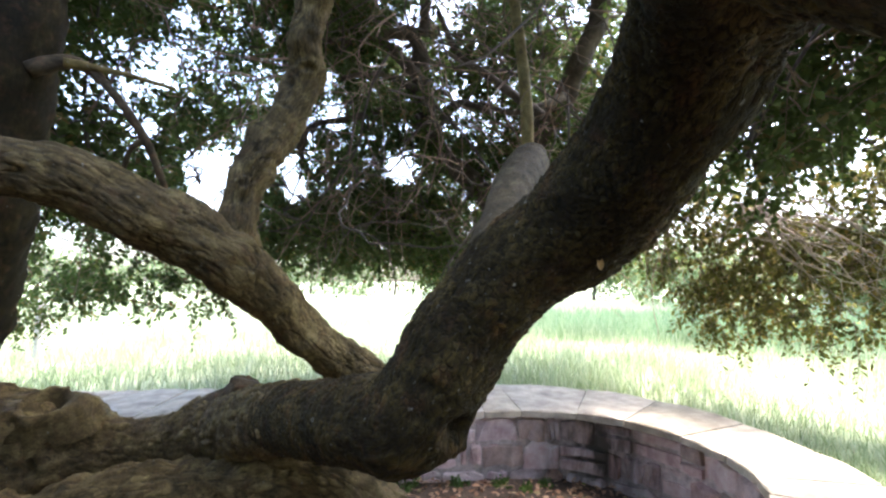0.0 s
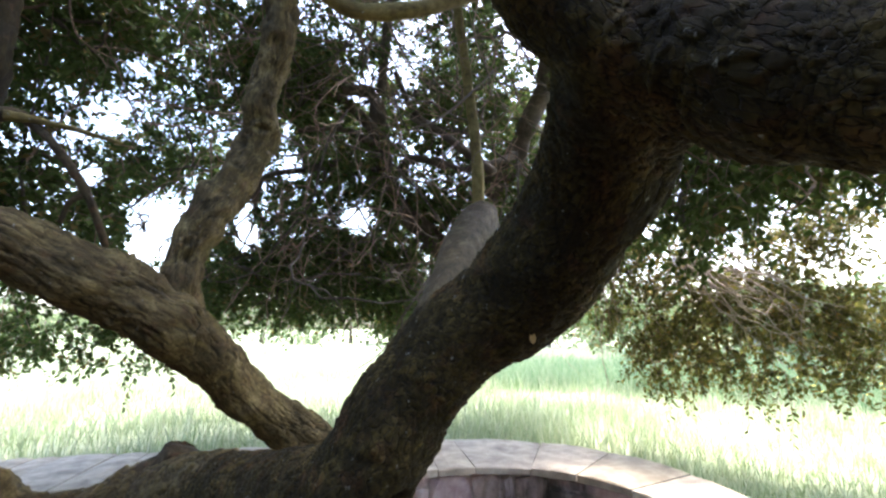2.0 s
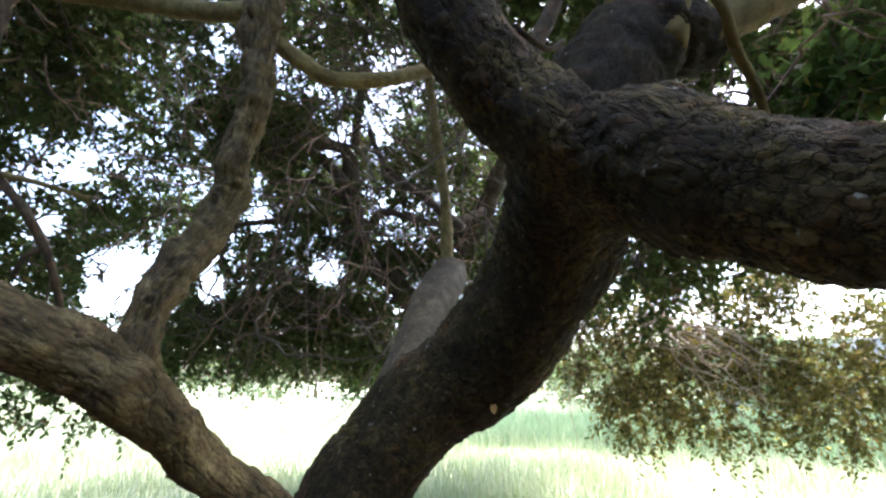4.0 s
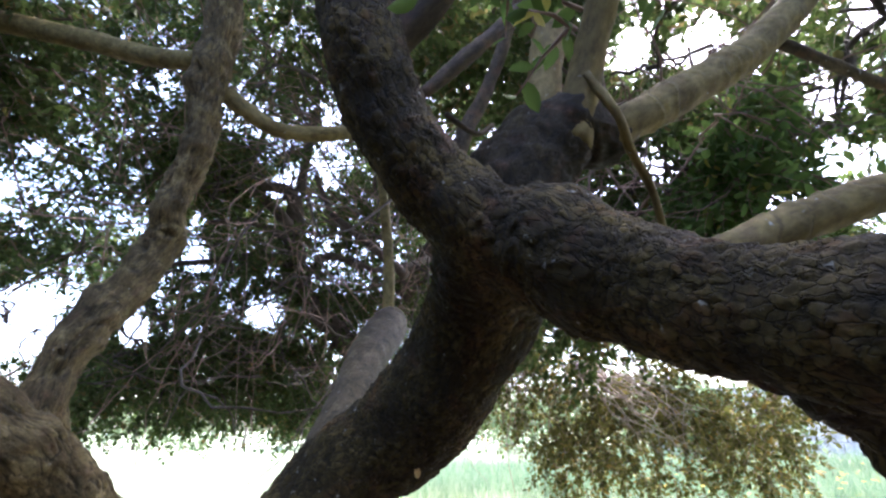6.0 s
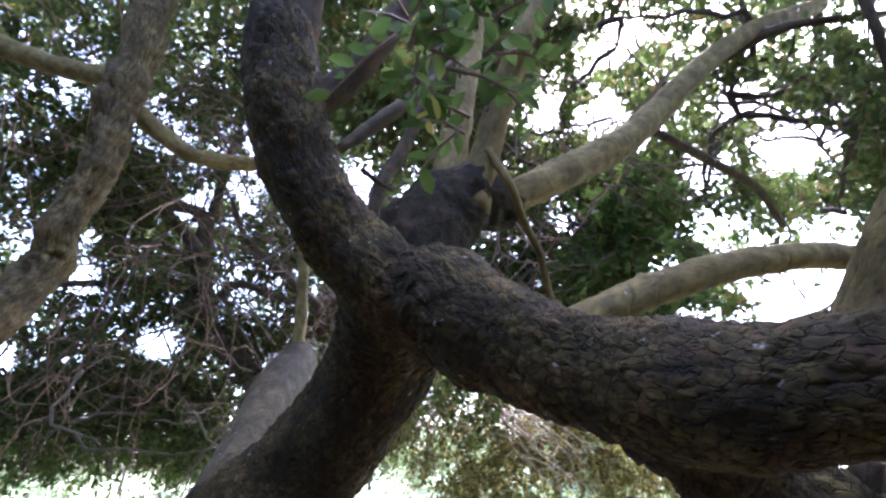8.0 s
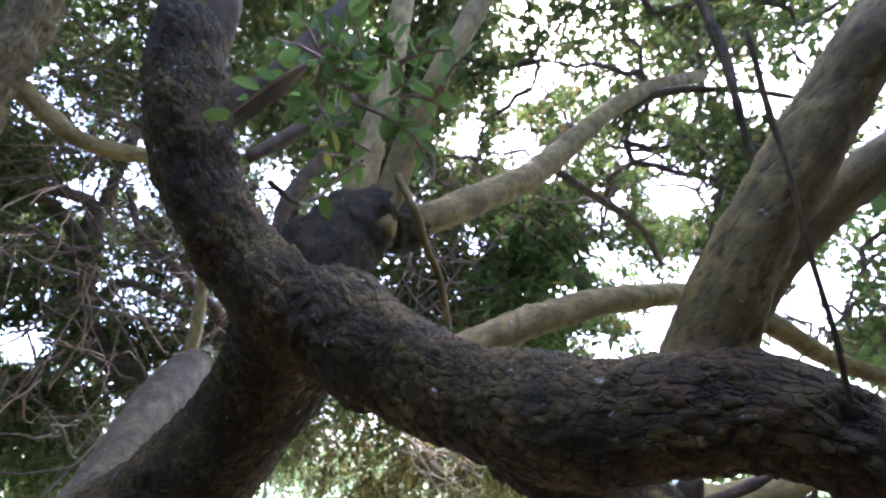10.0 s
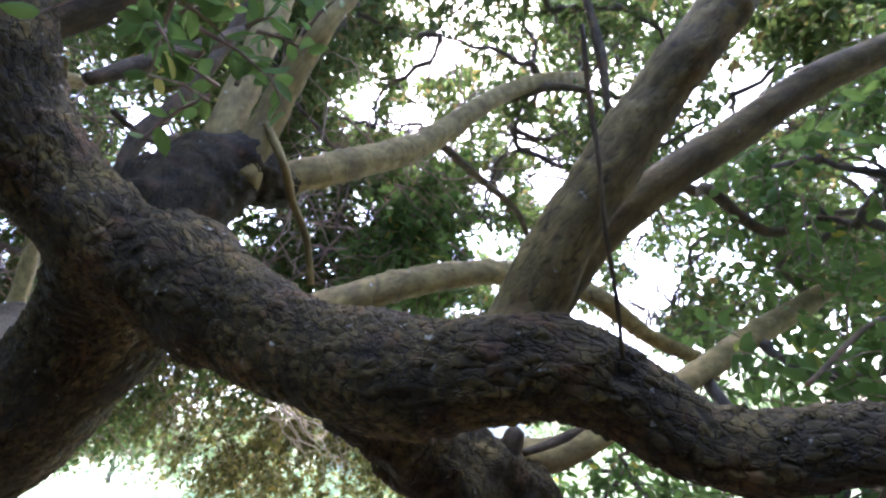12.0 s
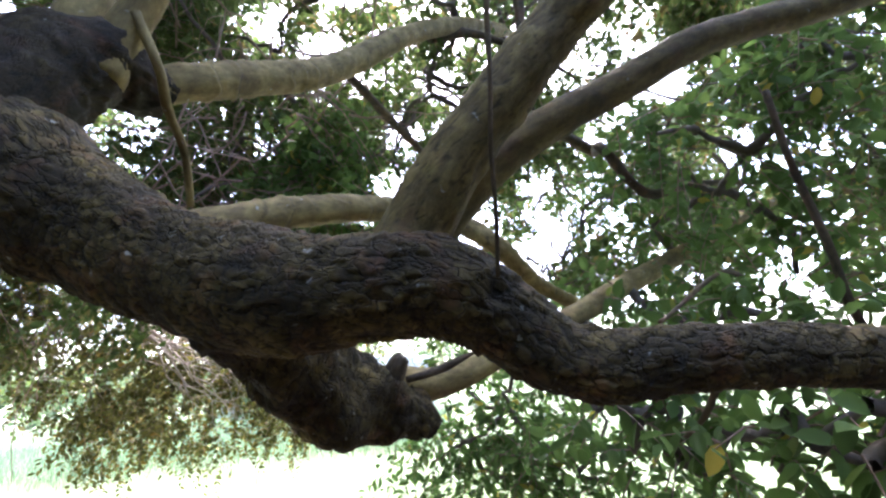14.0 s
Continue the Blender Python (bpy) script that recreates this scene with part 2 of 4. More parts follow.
def spline(pts, step):
    """Catmull-Rom through (x, y, z, r) points, sampled about every step metres."""
    P = np.array(pts, float)
    P = np.vstack([2 * P[0] - P[1], P, 2 * P[-1] - P[-2]])
    P[0, 3], P[-1, 3] = P[1, 3], P[-2, 3]
    out = []
    for i in range(1, len(P) - 2):
        a, b, c, d = P[i - 1:i + 3]
        n = max(2, int(np.linalg.norm(c[:3] - b[:3]) / step))
        t = np.linspace(0, 1, n, endpoint=False)[:, None]
        out.append(0.5 * (2 * b + (c - a) * t + (2 * a - 5 * b + 4 * c - d) * t ** 2 + (3 * b - a - 3 * c + d) * t ** 3))
    out.append(P[-2:-1])
    return np.vstack(out)


def frames_along(C):
    T = np.gradient(C, axis=0)
    T /= np.linalg.norm(T, axis=1)[:, None] + 1e-12
    ref = np.array([0.0, 0.0, 1.0]) if abs(T[0, 2]) < 0.9 else np.array([1.0, 0.0, 0.0])
    N = np.zeros_like(T)
    n = np.cross(T[0], ref)
    for i in range(len(T)):
        n = n - T[i] * (n @ T[i])
        n /= np.linalg.norm(n) + 1e-12
        N[i] = n
    return T, N, np.cross(T, N)


def hash3(I, k):
    h = (I[..., 0] * 73856093) ^ (I[..., 1] * 19349663) ^ (I[..., 2] * 83492791) ^ (k * 2654435761)
    h = (h ^ (h >> 13)) * 1274126177 & 0x7FFFFFFF
    return ((h ^ (h >> 16)) & 0xFFFF) / 65535.0


def cells(P):
    """Cell noise at points P: distance to the first and second seed, a random value for the cell, and the way from its seed."""
    base = np.floor(P).astype(np.int64)
    f1 = np.full(len(P), 9.0)
    f2 = np.full(len(P), 9.0)
    val = np.zeros(len(P))
    off = np.zeros_like(P)
    for dx in (-1, 0, 1):
        for dy in (-1, 0, 1):
            for dz in (-1, 0, 1):
                I = base + np.array([dx, dy, dz])
                S = I + np.stack([hash3(I, 1), hash3(I, 2), hash3(I, 3)], 1)
                D = P - S
                d = np.sqrt((D ** 2).sum(1))
                near = d < f1
                f2 = np.where(near, f1, np.minimum(f2, d))
                val = np.where(near, hash3(I, 4), val)
                off = np.where(near[:, None], D, off)
                f1 = np.where(near, d, f1)
    return f1, f2, val, off


def value_noise(P):
    I = np.floor(P).astype(np.int64)
    F = P - I
    F = F * F * (3 - 2 * F)
    out = np.zeros(len(P))
    for dx in (0, 1):
        for dy in (0, 1):
            for dz in (0, 1):
                w = np.abs(1 - dx - F[:, 0]) * np.abs(1 - dy - F[:, 1]) * np.abs(1 - dz - F[:, 2])
                out += w * hash3(I + np.array([dx, dy, dz]), 7)
    return out - 0.5


def fractal(P, octaves=3):
    return sum(value_noise(P * 2 ** k + 11.3 * k) / 2 ** k for k in range(octaves))


def bark_tube(name, pts, mat, parent, label="", step=0.012, around=48, lump=0.08, plates=None, cap=True, ridge=0.0, rings=None, dents=()):
    """A limb along pts: lumpy, and with lifted plates of bark (plates: metres along, metres around, relief)."""
    S = spline(pts, step)
    C, R = S[:, :3], np.maximum(S[:, 3], 0.002)
    T, N, Bn = frames_along(C)
    a = np.linspace(0, 2 * math.pi, around, endpoint=False)
    D = N[:, None] * np.cos(a)[None, :, None] + Bn[:, None] * np.sin(a)[None, :, None]
    V = C[:, None] + D * R[:, None, None]
    P = V.reshape(-1, 3)
    Rr = np.repeat(R, around)
    arc = np.concatenate([[0], np.cumsum(np.linalg.norm(np.diff(C, axis=0), axis=1))])
    sa, th = np.repeat(arc, around), np.tile(a, len(C))
    crack, tone = np.ones(len(P)), np.full(len(P), 0.5)
    h = lump * Rr * (1.4 * fractal(P / max(0.03, float(R.mean()) * 1.3), 3))
    if plates:
        along, across, relief = plates
        warp = np.stack([fractal(P / along + 3.1, 2), fractal(P / along + 8.7, 2), fractal(P / along + 5.5, 2)], 1)
        q = np.stack([sa / along, np.cos(th) * Rr / across, np.sin(th) * Rr / across], 1) + 0.35 * warp
        f1, f2, val, off = cells(q)
        edge = np.clip((f2 - f1) / 0.15, 0, 1)
        lift = np.clip(0.5 + 1.1 * off[:, 0], 0, 1.3)
        h += relief * (edge * (0.2 + 0.8 * val) + 1.1 * lift * (0.25 + val) * edge - 0.5)
        crack, tone = edge, val
    if ridge:
        Q = np.stack([np.cos(th) * 2.6, np.sin(th) * 2.6, sa * 5.0], 1)
        Q += 0.5 * np.stack([fractal(Q * 1.3 + 4, 2), fractal(Q * 1.3 + 9, 2), 0 * sa], 1)
        furrow = np.abs(fractal(Q * 2.4, 4))
        cut = np.clip(1 - furrow / 0.07, 0, 1) ** 0.7 * np.clip(0.4 + 2.5 * fractal(Q * 0.7 + 2, 2), 0, 1)
        h -= ridge * cut
        crack, tone = crack * (1 - 0.9 * cut), np.clip(0.5 + fractal(Q * 2.2, 3), 0, 1)
    if rings:
        gap, deep = rings
        ph = sa / gap + 0.35 * np.sin(th * 1.0 + sa * 7) + 0.6 * fractal(np.stack([np.cos(th), np.sin(th), sa * 12], 1), 2)
        fr = ph - np.floor(ph)
        some = hash3(np.stack([np.floor(ph).astype(np.int64), np.floor((th / 2.1 + np.floor(ph) * 0.37)).astype(np.int64), np.zeros(len(ph), np.int64)], 1), 3) > 0.5
        scar = np.clip(1 - np.abs(fr - 0.5) / 0.15, 0, 1) * some
        h += deep * (np.clip(1 - np.abs(fr - 0.38) / 0.2, 0, 1) * some - 0.8 * scar)
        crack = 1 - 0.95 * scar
    for x, y, z, wide, deep in dents:
        k = np.exp(-((P - np.array([x, y, z])) ** 2).sum(1) / wide ** 2)
        lip = np.exp(-(np.sqrt(((P - np.array([x, y, z])) ** 2).sum(1)) / wide - 1.25) ** 2 / 0.12)
        h += deep * (0.25 * lip - k)
        # hollows are marked like cracks, so their shade is coloured in
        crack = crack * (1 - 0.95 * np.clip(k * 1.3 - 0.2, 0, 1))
    P = P + D.reshape(-1, 3) * h[:, None]
    n, m = len(C), around
    i = np.arange(n - 1)[:, None] * m
    j = np.arange(m)[None, :]
    k = (j + 1) % m
    F = np.stack([i + j, i + k, i + m + k, i + m + j], -1).reshape(-1, 4).tolist()
    V = P.tolist()
    if cap:
        for row, c, rev in ((0, C[0], True), (n - 1, C[-1], False)):
            idx = len(V)
            V.append((c + (T[row] * (-1 if rev else 1)) * R[row] * 0.25).tolist())
            for q in range(m):
                q2 = (q + 1) % m
                F.append([row * m + q2, row * m + q, idx] if rev else [row * m + q, row * m + q2, idx])
    ob = mesh_ob(name, V, F, mat, parent, label)
    extra = len(V) - len(P)
    axis = np.vstack([np.stack([sa, np.cos(th) * Rr, np.sin(th) * Rr], 1), np.zeros((extra, 3))])
    plate = np.vstack([np.stack([crack, tone, 0 * tone], 1), np.full((extra, 3), 0.5)])
    for key, vals in (("axis", axis), ("plate", plate)):
        at = ob.data.attributes.new(key, "FLOAT_VECTOR", "POINT")
        at.data.foreach_set("vector", vals.astype(np.float32).ravel())
    return ob


def empty(name, at, label="", category="", group="", kind=""):
    ob = new(name)
    ob.location = at
    return tagged(ob, label, category, group, kind)


def adopt(ob, parent):
    """Hang ob, built in world coordinates, under a parent that stands elsewhere."""
    ob.parent = parent
    ob.matrix_parent_inverse = Matrix.Translation(parent.location).inverted()
    return ob


# ---- foliage: sprays of single leaves on thin twigs ----
rng = np.random.default_rng(7)


def leaves_at(base, along, normal, size, width=0.5, fold=0.10, simple=False):
    """Vertices and triangles of one folded leaf for each row."""
    side = np.cross(along, normal)
    n = len(base)
    L = size[:, None]
    b = base
    t = base + along * L - normal * L * 0.10
    l = base + along * L * 0.52 + side * L * width * 0.5 + normal * L * fold
    r = base + along * L * 0.52 - side * L * width * 0.5 + normal * L * fold
    if simple:
        V = np.stack([b, r, t, l], 1).reshape(-1, 3)
        o = (np.arange(n) * 4)[:, None]
        return V, np.concatenate([o + np.array([[0, 1, 2]]), o + np.array([[0, 2, 3]])], 0)
    def rim(k, w):
        return base + along * L * k + side * L * width * w + normal * L * fold * (1.6 * abs(w) - 0.1)
    m1, m2 = base + along * L * 0.33 - normal * L * fold * 0.3, base + along * L * 0.68 - normal * L * fold * 0.5
    V = np.stack([b, rim(0.2, -0.38), rim(0.48, -0.5), rim(0.78, -0.36), t, rim(0.78, 0.36), rim(0.48, 0.5), rim(0.2, 0.38), m1, m2], 1).reshape(-1, 3)
    o = (np.arange(n) * 10)[:, None]
    tri = [(0, 1, 8), (1, 2, 8), (2, 9, 8), (2, 3, 9), (3, 4, 9), (4, 5, 9), (5, 6, 9), (6, 8, 9), (6, 7, 8), (7, 0, 8)]
    return V, np.concatenate([o + np.array([q]) for q in tri], 0)


def unit(v):
    return v / (np.linalg.norm(v, axis=-1, keepdims=True) + 1e-9)


def sprays(origin, way, length, leaf, per=12, droop=0.35, simple=False):
    """Twigs from origin along way, bending down, each with leaves on both sides. Returns leaf and twig meshes."""
    n = len(origin)
    s = np.linspace(0.12, 1.0, per)[None, :, None]
    down = np.array([0, 0, -1.0])
    P = origin[:, None] + way[:, None] * length[:, None, None] * s + down * droop * length[:, None, None] * s ** 2
    tang = unit(way[:, None] + 2 * droop * down * s)
    rnd = unit(rng.normal(size=(n, per, 3)))
    sidev = unit(np.cross(tang, rnd))
    along = unit(tang * 0.45 + sidev * 0.9 + down * 0.15)
    nor = unit(np.cross(along, np.cross(np.array([0.15, 0.1, 1.0]) + 0.9 * rng.normal(size=(n, per, 3)), along)))
    size = leaf * (0.65 + 0.6 * rng.random((n, per)))
    LV, LF = leaves_at(P.reshape(-1, 3), along.reshape(-1, 3), nor.reshape(-1, 3), size.ravel(), 0.55 if simple else 0.5, 0.1, simple)
    # twigs: three-sided, two lengths
    k = np.array([0.0, 0.5, 1.0])[None, :, None]
    C = origin[:, None] + way[:, None] * length[:, None, None] * k + down * droop * length[:, None, None] * k ** 2
    a = unit(np.cross(way, np.array([0.3, 0.2, 1.0])))
    b = np.cross(way, a)
    rad = np.array([0.0028, 0.0019, 0.0009])
    ring = []
    for ang in (0, 2.1, 4.2):
        ring.append(C + (a * math.cos(ang) + b * math.sin(ang))[:, None] * rad[None, :, None])
    TV = np.stack(ring, 2).reshape(n, 9, 3)
    q = []
    for i in (0, 3):
        for j in range(3):
            q.append([i + j, i + (j + 1) % 3, i + 3 + (j + 1) % 3, i + 3 + j])
    TF = (np.arange(n)[:, None, None] * 9 + np.array(q)[None]).reshape(-1, 4)
    return LV, LF, TV.reshape(-1, 3), TF


def fast_mesh(name, V, F, mat, parent=None, label="", kind="stuff"):
    me = bpy.data.meshes.new(name)
    k = F.shape[1]
    me.vertices.add(len(V))
    me.vertices.foreach_set("co", np.asarray(V, np.float32).ravel())
    me.loops.add(F.size)
    me.loops.foreach_set("vertex_index", F.astype(np.int32).ravel())
    me.polygons.add(len(F))
    me.polygons.foreach_set("loop_start", np.arange(0, F.size, k, dtype=np.int32))
    me.update(calc_edges=True)
    me.materials.append(mat)
    ob = new(name, me)
    if parent:
        adopt(ob, parent)
    return tagged(ob, label, kind=kind)


def crown(parent, origin, way, length, leaf, mat, label="", per=12, droop=0.35, twig=TWIG, simple=False):
    LV, LF, TV, TF = sprays(origin, way, length, leaf, per, droop, simple)
    if simple:
        TF = TF.reshape(-1, 6, 4)[::2].reshape(-1, 4)
    fast_mesh("leafage", LV, LF, mat, parent, label)
    fast_mesh("twigwork", TV, TF, twig, parent)


def clump_points(centres, radii, counts):
    """Spray starts in ellipsoids, thicker towards the shell, with outward ways."""
    O, W = [], []
    for c, r, n in zip(centres, radii, counts):
        d = unit(rng.normal(size=(n, 3)))
        k = rng.random((n, 1)) ** 0.45
        O.append(np.array(c) + d * k * np.array(r))
        W.append(unit(d * 0.8 + 0.6 * rng.normal(size=(n, 3))))
    return np.vstack(O), np.vstack(W)


# ---- centre lines of the limbs: x, y, z, radius ----
LOG = [(-3.393, 2.367, 0.623, 0.3241), (-2.599, 2.264, 0.662, 0.3167), (-1.933, 2.181, 0.705, 0.2922), (-1.707, 2.19, 0.714, 0.2545), (-1.498, 2.19, 0.722, 0.1409), (-1.246, 2.157, 0.751, 0.1338), (-1.065, 2.103, 0.819, 0.1532), (-0.87, 1.997, 0.895, 0.1577), (-0.606, 1.638, 1.017, 0.1157), (-0.374, 1.228, 1.142, 0.0853), (-0.185, 0.942, 1.222, 0.0733)]
TRUNK = [(-0.49, 1.392, 1.095, 0.0833), (-0.361, 1.187, 1.156, 0.0881), (-0.21, 0.952, 1.221, 0.0786), (-0.12, 0.84, 1.25, 0.0834), (-0.051, 0.783, 1.277, 0.089), (0.005, 0.766, 1.376, 0.0823), (0.061, 0.765, 1.455, 0.081), (0.138, 0.752, 1.532, 0.086), (0.232, 0.708, 1.608, 0.093), (0.302, 0.588, 1.741, 0.0905), (0.318, 0.515, 1.823, 0.09), (0.323, 0.363, 1.812, 0.0735), (0.35, 0.311, 1.76, 0.0745), (0.381, 0.268, 1.729, 0.067), (0.421, 0.169, 1.678, 0.062), (0.449, 0.066, 1.647, 0.06), (0.472, -0.021, 1.644, 0.0504), (0.502, -0.081, 1.641, 0.0464), (0.539, -0.126, 1.612, 0.0403), (0.571, -0.169, 1.572, 0.0348), (0.599, -0.216, 1.559, 0.0344), (0.637, -0.279, 1.563, 0.0318), (0.69, -0.356, 1.562, 0.0303), (0.785, -0.485, 1.555, 0.0297), (1.039, -0.775, 1.555, 0.0306)]
LIMB_LEFT = [(-0.175, 1.736, 1.039, 0.09), (-0.303, 1.688, 1.161, 0.084), (-0.423, 1.579, 1.285, 0.078), (-0.533, 1.448, 1.44, 0.0812), (-0.626, 1.318, 1.573, 0.0906), (-0.735, 1.233, 1.641, 0.0896), (-0.844, 1.148, 1.71, 0.0796), (-0.949, 1.084, 1.76, 0.0728), (-1.044, 1.043, 1.776, 0.0682), (-1.191, 1.011, 1.812, 0.0663), (-1.623, 1.075, 1.901, 0.0674), (-2.523, 1.259, 2.133, 0.0717)]
LIMB_UPRIGHT = [(-0.615, 1.357, 1.597, 0.0583), (-0.616, 1.387, 1.736, 0.0566), (-0.598, 1.438, 1.871, 0.0555), (-0.53, 1.516, 2.036, 0.0589), (-0.469, 1.554, 2.21, 0.0588), (-0.461, 1.508, 2.322, 0.0615), (-0.405, 1.46, 2.53, 0.057), (-0.396, 1.406, 2.787, 0.0667), (-0.371, 1.35, 3.035, 0.0618), (-0.402, 1.349, 3.438, 0.0589), (-0.425, 1.284, 3.94, 0.0515)]
LIMB_INNER = [(0.295, 0.6, 1.73, 0.076), (0.285, 0.5, 1.795, 0.08), (0.262, 0.425, 1.828, 0.077), (0.228, 0.391, 1.85, 0.066), (0.183, 0.387, 1.891, 0.0575), (0.128, 0.375, 1.959, 0.0552), (0.096, 0.364, 2.029, 0.057), (0.071, 0.351, 2.103, 0.054), (0.057, 0.335, 2.171, 0.0502), (0.048, 0.331, 2.21, 0.0402)]
SADDLE = [(0.205, 0.388, 1.868, 0.05), (0.25, 0.386, 1.834, 0.064), (0.3, 0.368, 1.808, 0.071), (0.35, 0.322, 1.77, 0.071), (0.395, 0.24, 1.716, 0.058)]
INNER_SHOOT_A = [(0.082, 0.346, 2.148, 0.0254), (0.086, 0.32, 2.218, 0.0249), (0.079, 0.316, 2.327, 0.0236), (0.038, 0.322, 2.615, 0.0234)]
INNER_SHOOT_B = [(0.082, 0.36, 2.04, 0.03), (0.12, 0.35, 2.086, 0.0262), (0.163, 0.327, 2.131, 0.0223), (0.192, 0.299, 2.18, 0.0209), (0.232, 0.271, 2.265, 0.019), (0.295, 0.245, 2.398, 0.0176)]
PALE_LIMB = [(0.03, 0.958, 1.393, 0.0410), (0.096, 1.149, 1.533, 0.0530), (0.175, 1.41, 1.67, 0.0635), (0.279, 1.826, 1.869, 0.0825), (0.43, 2.312, 2.083, 0.1035), (0.47, 2.406, 2.159, 0.083)]
PALE_SHOOT = [(0.45, 2.411, 2.138, 0.036), (0.453, 2.442, 2.411, 0.0337), (0.44, 2.472, 2.71, 0.0312), (0.401, 2.496, 3.083, 0.0303), (0.351, 2.557, 3.639, 0.0281)]
DARK_STUB = [(0.292, 0.43, 1.83, 0.058), (0.31, 0.423, 1.899, 0.0635), (0.357, 0.433, 1.976, 0.0735), (0.415, 0.43, 2.034, 0.0673), (0.477, 0.424, 2.033, 0.0503), (0.513, 0.424, 2.033, 0.0404)]
STUB_LIMB = [(0.402, 0.4, 1.997, 0.0343), (0.42, 0.373, 2.079, 0.0281), (0.434, 0.323, 2.186, 0.0254), (0.455, 0.255, 2.295, 0.0234), (0.506, 0.219, 2.433, 0.0226), (0.619, 0.16, 2.723, 0.0221)]
STUB_LIMB_B = [(0.363, 0.41, 2.016, 0.0294), (0.383, 0.418, 2.123, 0.0295), (0.417, 0.434, 2.273, 0.0303), (0.454, 0.447, 2.448, 0.0296), (0.492, 0.453, 2.756, 0.0294)]
CUT_LIMB = [(0.484, 0.415, 2.03, 0.0295), (0.549, 0.407, 2.079, 0.0331), (0.685, 0.413, 2.174, 0.0355), (0.883, 0.421, 2.321, 0.0366), (1.075, 0.413, 2.506, 0.0358), (1.285, 0.381, 2.72, 0.0338), (1.647, 0.351, 3.022, 0.0333), (2.155, 0.292, 3.355, 0.0319)]
LOW_LIMB = [(0.452, 0.28, 1.753, 0.0228), (0.56, 0.276, 1.799, 0.0258), (0.68, 0.264, 1.848, 0.0272), (0.815, 0.247, 1.892, 0.0274), (1.005, 0.227, 1.938, 0.027), (1.209, 0.219, 1.969, 0.0273), (1.203, 0.112, 1.886, 0.026), (1.46, 0.08, 1.82, 0.0232), (1.721, -0.002, 1.762, 0.0221)]
RISER_A = [(0.487, -0.027, 1.642, 0.0418), (0.499, -0.06, 1.702, 0.0367), (0.502, -0.106, 1.765, 0.0321), (0.511, -0.159, 1.825, 0.0301), (0.525, -0.211, 1.89, 0.0285), (0.542, -0.269, 1.951, 0.0271), (0.606, -0.347, 2.068, 0.0276), (0.823, -0.592, 2.428, 0.0322)]
RISER_B = [(0.532, -0.037, 1.682, 0.0245), (0.558, -0.078, 1.745, 0.0255), (0.601, -0.132, 1.812, 0.0243), (0.654, -0.195, 1.869, 0.0235), (0.715, -0.271, 1.926, 0.0232), (0.764, -0.346, 1.982, 0.0224), (0.838, -0.44, 2.035, 0.0222), (0.938, -0.56, 2.093, 0.0223), (1.162, -0.817, 2.24, 0.0225)]
LOWER_LIMB = [(0.419, 0.154, 1.67, 0.0368), (0.505, 0.147, 1.623, 0.0556), (0.599, 0.153, 1.565, 0.0617), (0.678, 0.147, 1.532, 0.0607), (0.736, 0.121, 1.519, 0.0499), (0.774, 0.096, 1.494, 0.0266), (0.785, 0.086, 1.482, 0.0154)]
LOWER_BRANCH = [(0.656, 0.176, 1.541, 0.0364), (0.737, 0.141, 1.547, 0.0348), (0.82, 0.105, 1.551, 0.027), (0.913, 0.061, 1.574, 0.0231), (1.082, 0.012, 1.63, 0.0244), (1.307, -0.056, 1.7, 0.0274), (1.548, -0.146, 1.793, 0.0319), (1.844, -0.305, 1.919, 0.0312), (2.215, -0.52, 2.099, 0.0279), (2.595, -0.745, 2.269, 0.0245)]
CURVED_LIMB = [(-0.352, 1.472, 2.8, 0.0354), (-0.257, 1.483, 2.735, 0.0316), (-0.137, 1.516, 2.696, 0.0305), (0.065, 1.587, 2.769, 0.0311), (0.342, 1.761, 2.997, 0.031)]
SIDE_LIMB = [(-0.437, 1.406, 2.871, 0.0358), (-0.662, 1.561, 2.985, 0.0385), (-0.961, 1.736, 3.155, 0.0441), (-1.295, 1.92, 3.325, 0.0474), (-1.666, 2.112, 3.495, 0.0507), (-2.265, 2.396, 3.719, 0.0521)]
DARK_TRUNK = [(-2.327, 2.005, 0.781, 0.1792), (-1.928, 1.82, 1.276, 0.1544), (-1.72, 1.71, 1.706, 0.1454), (-1.591, 1.623, 2.085, 0.1424), (-1.536, 1.578, 2.293, 0.1418), (-1.507, 1.555, 2.486, 0.1409), (-1.504, 1.562, 2.807, 0.1365), (-1.597, 1.666, 3.476, 0.1323)]
DEAD_BRANCH = [(-1.421, 1.533, 2.223, 0.0290), (-1.368, 1.570, 2.263, 0.0278), (-1.326, 1.599, 2.281, 0.0243), (-1.281, 1.621, 2.264, 0.0184), (-1.209, 1.646, 2.188, 0.0166), (-1.157, 1.692, 2.097, 0.0159), (-1.126, 1.738, 2.011, 0.0152), (-1.109, 1.785, 1.916, 0.0133), (-1.104, 1.831, 1.831, 0.0113)]
DEAD_FORK = [(-1.336, 1.580, 2.269, 0.0220), (-1.259, 1.610, 2.267, 0.0122), (-1.151, 1.632, 2.250, 0.0103), (-0.999, 1.674, 2.215, 0.0063)]
DEAD_SPUR = [(-1.134, 1.727, 2.034, 0.0108), (-1.190, 1.729, 2.008, 0.0108), (-1.232, 1.754, 1.931, 0.0087)]
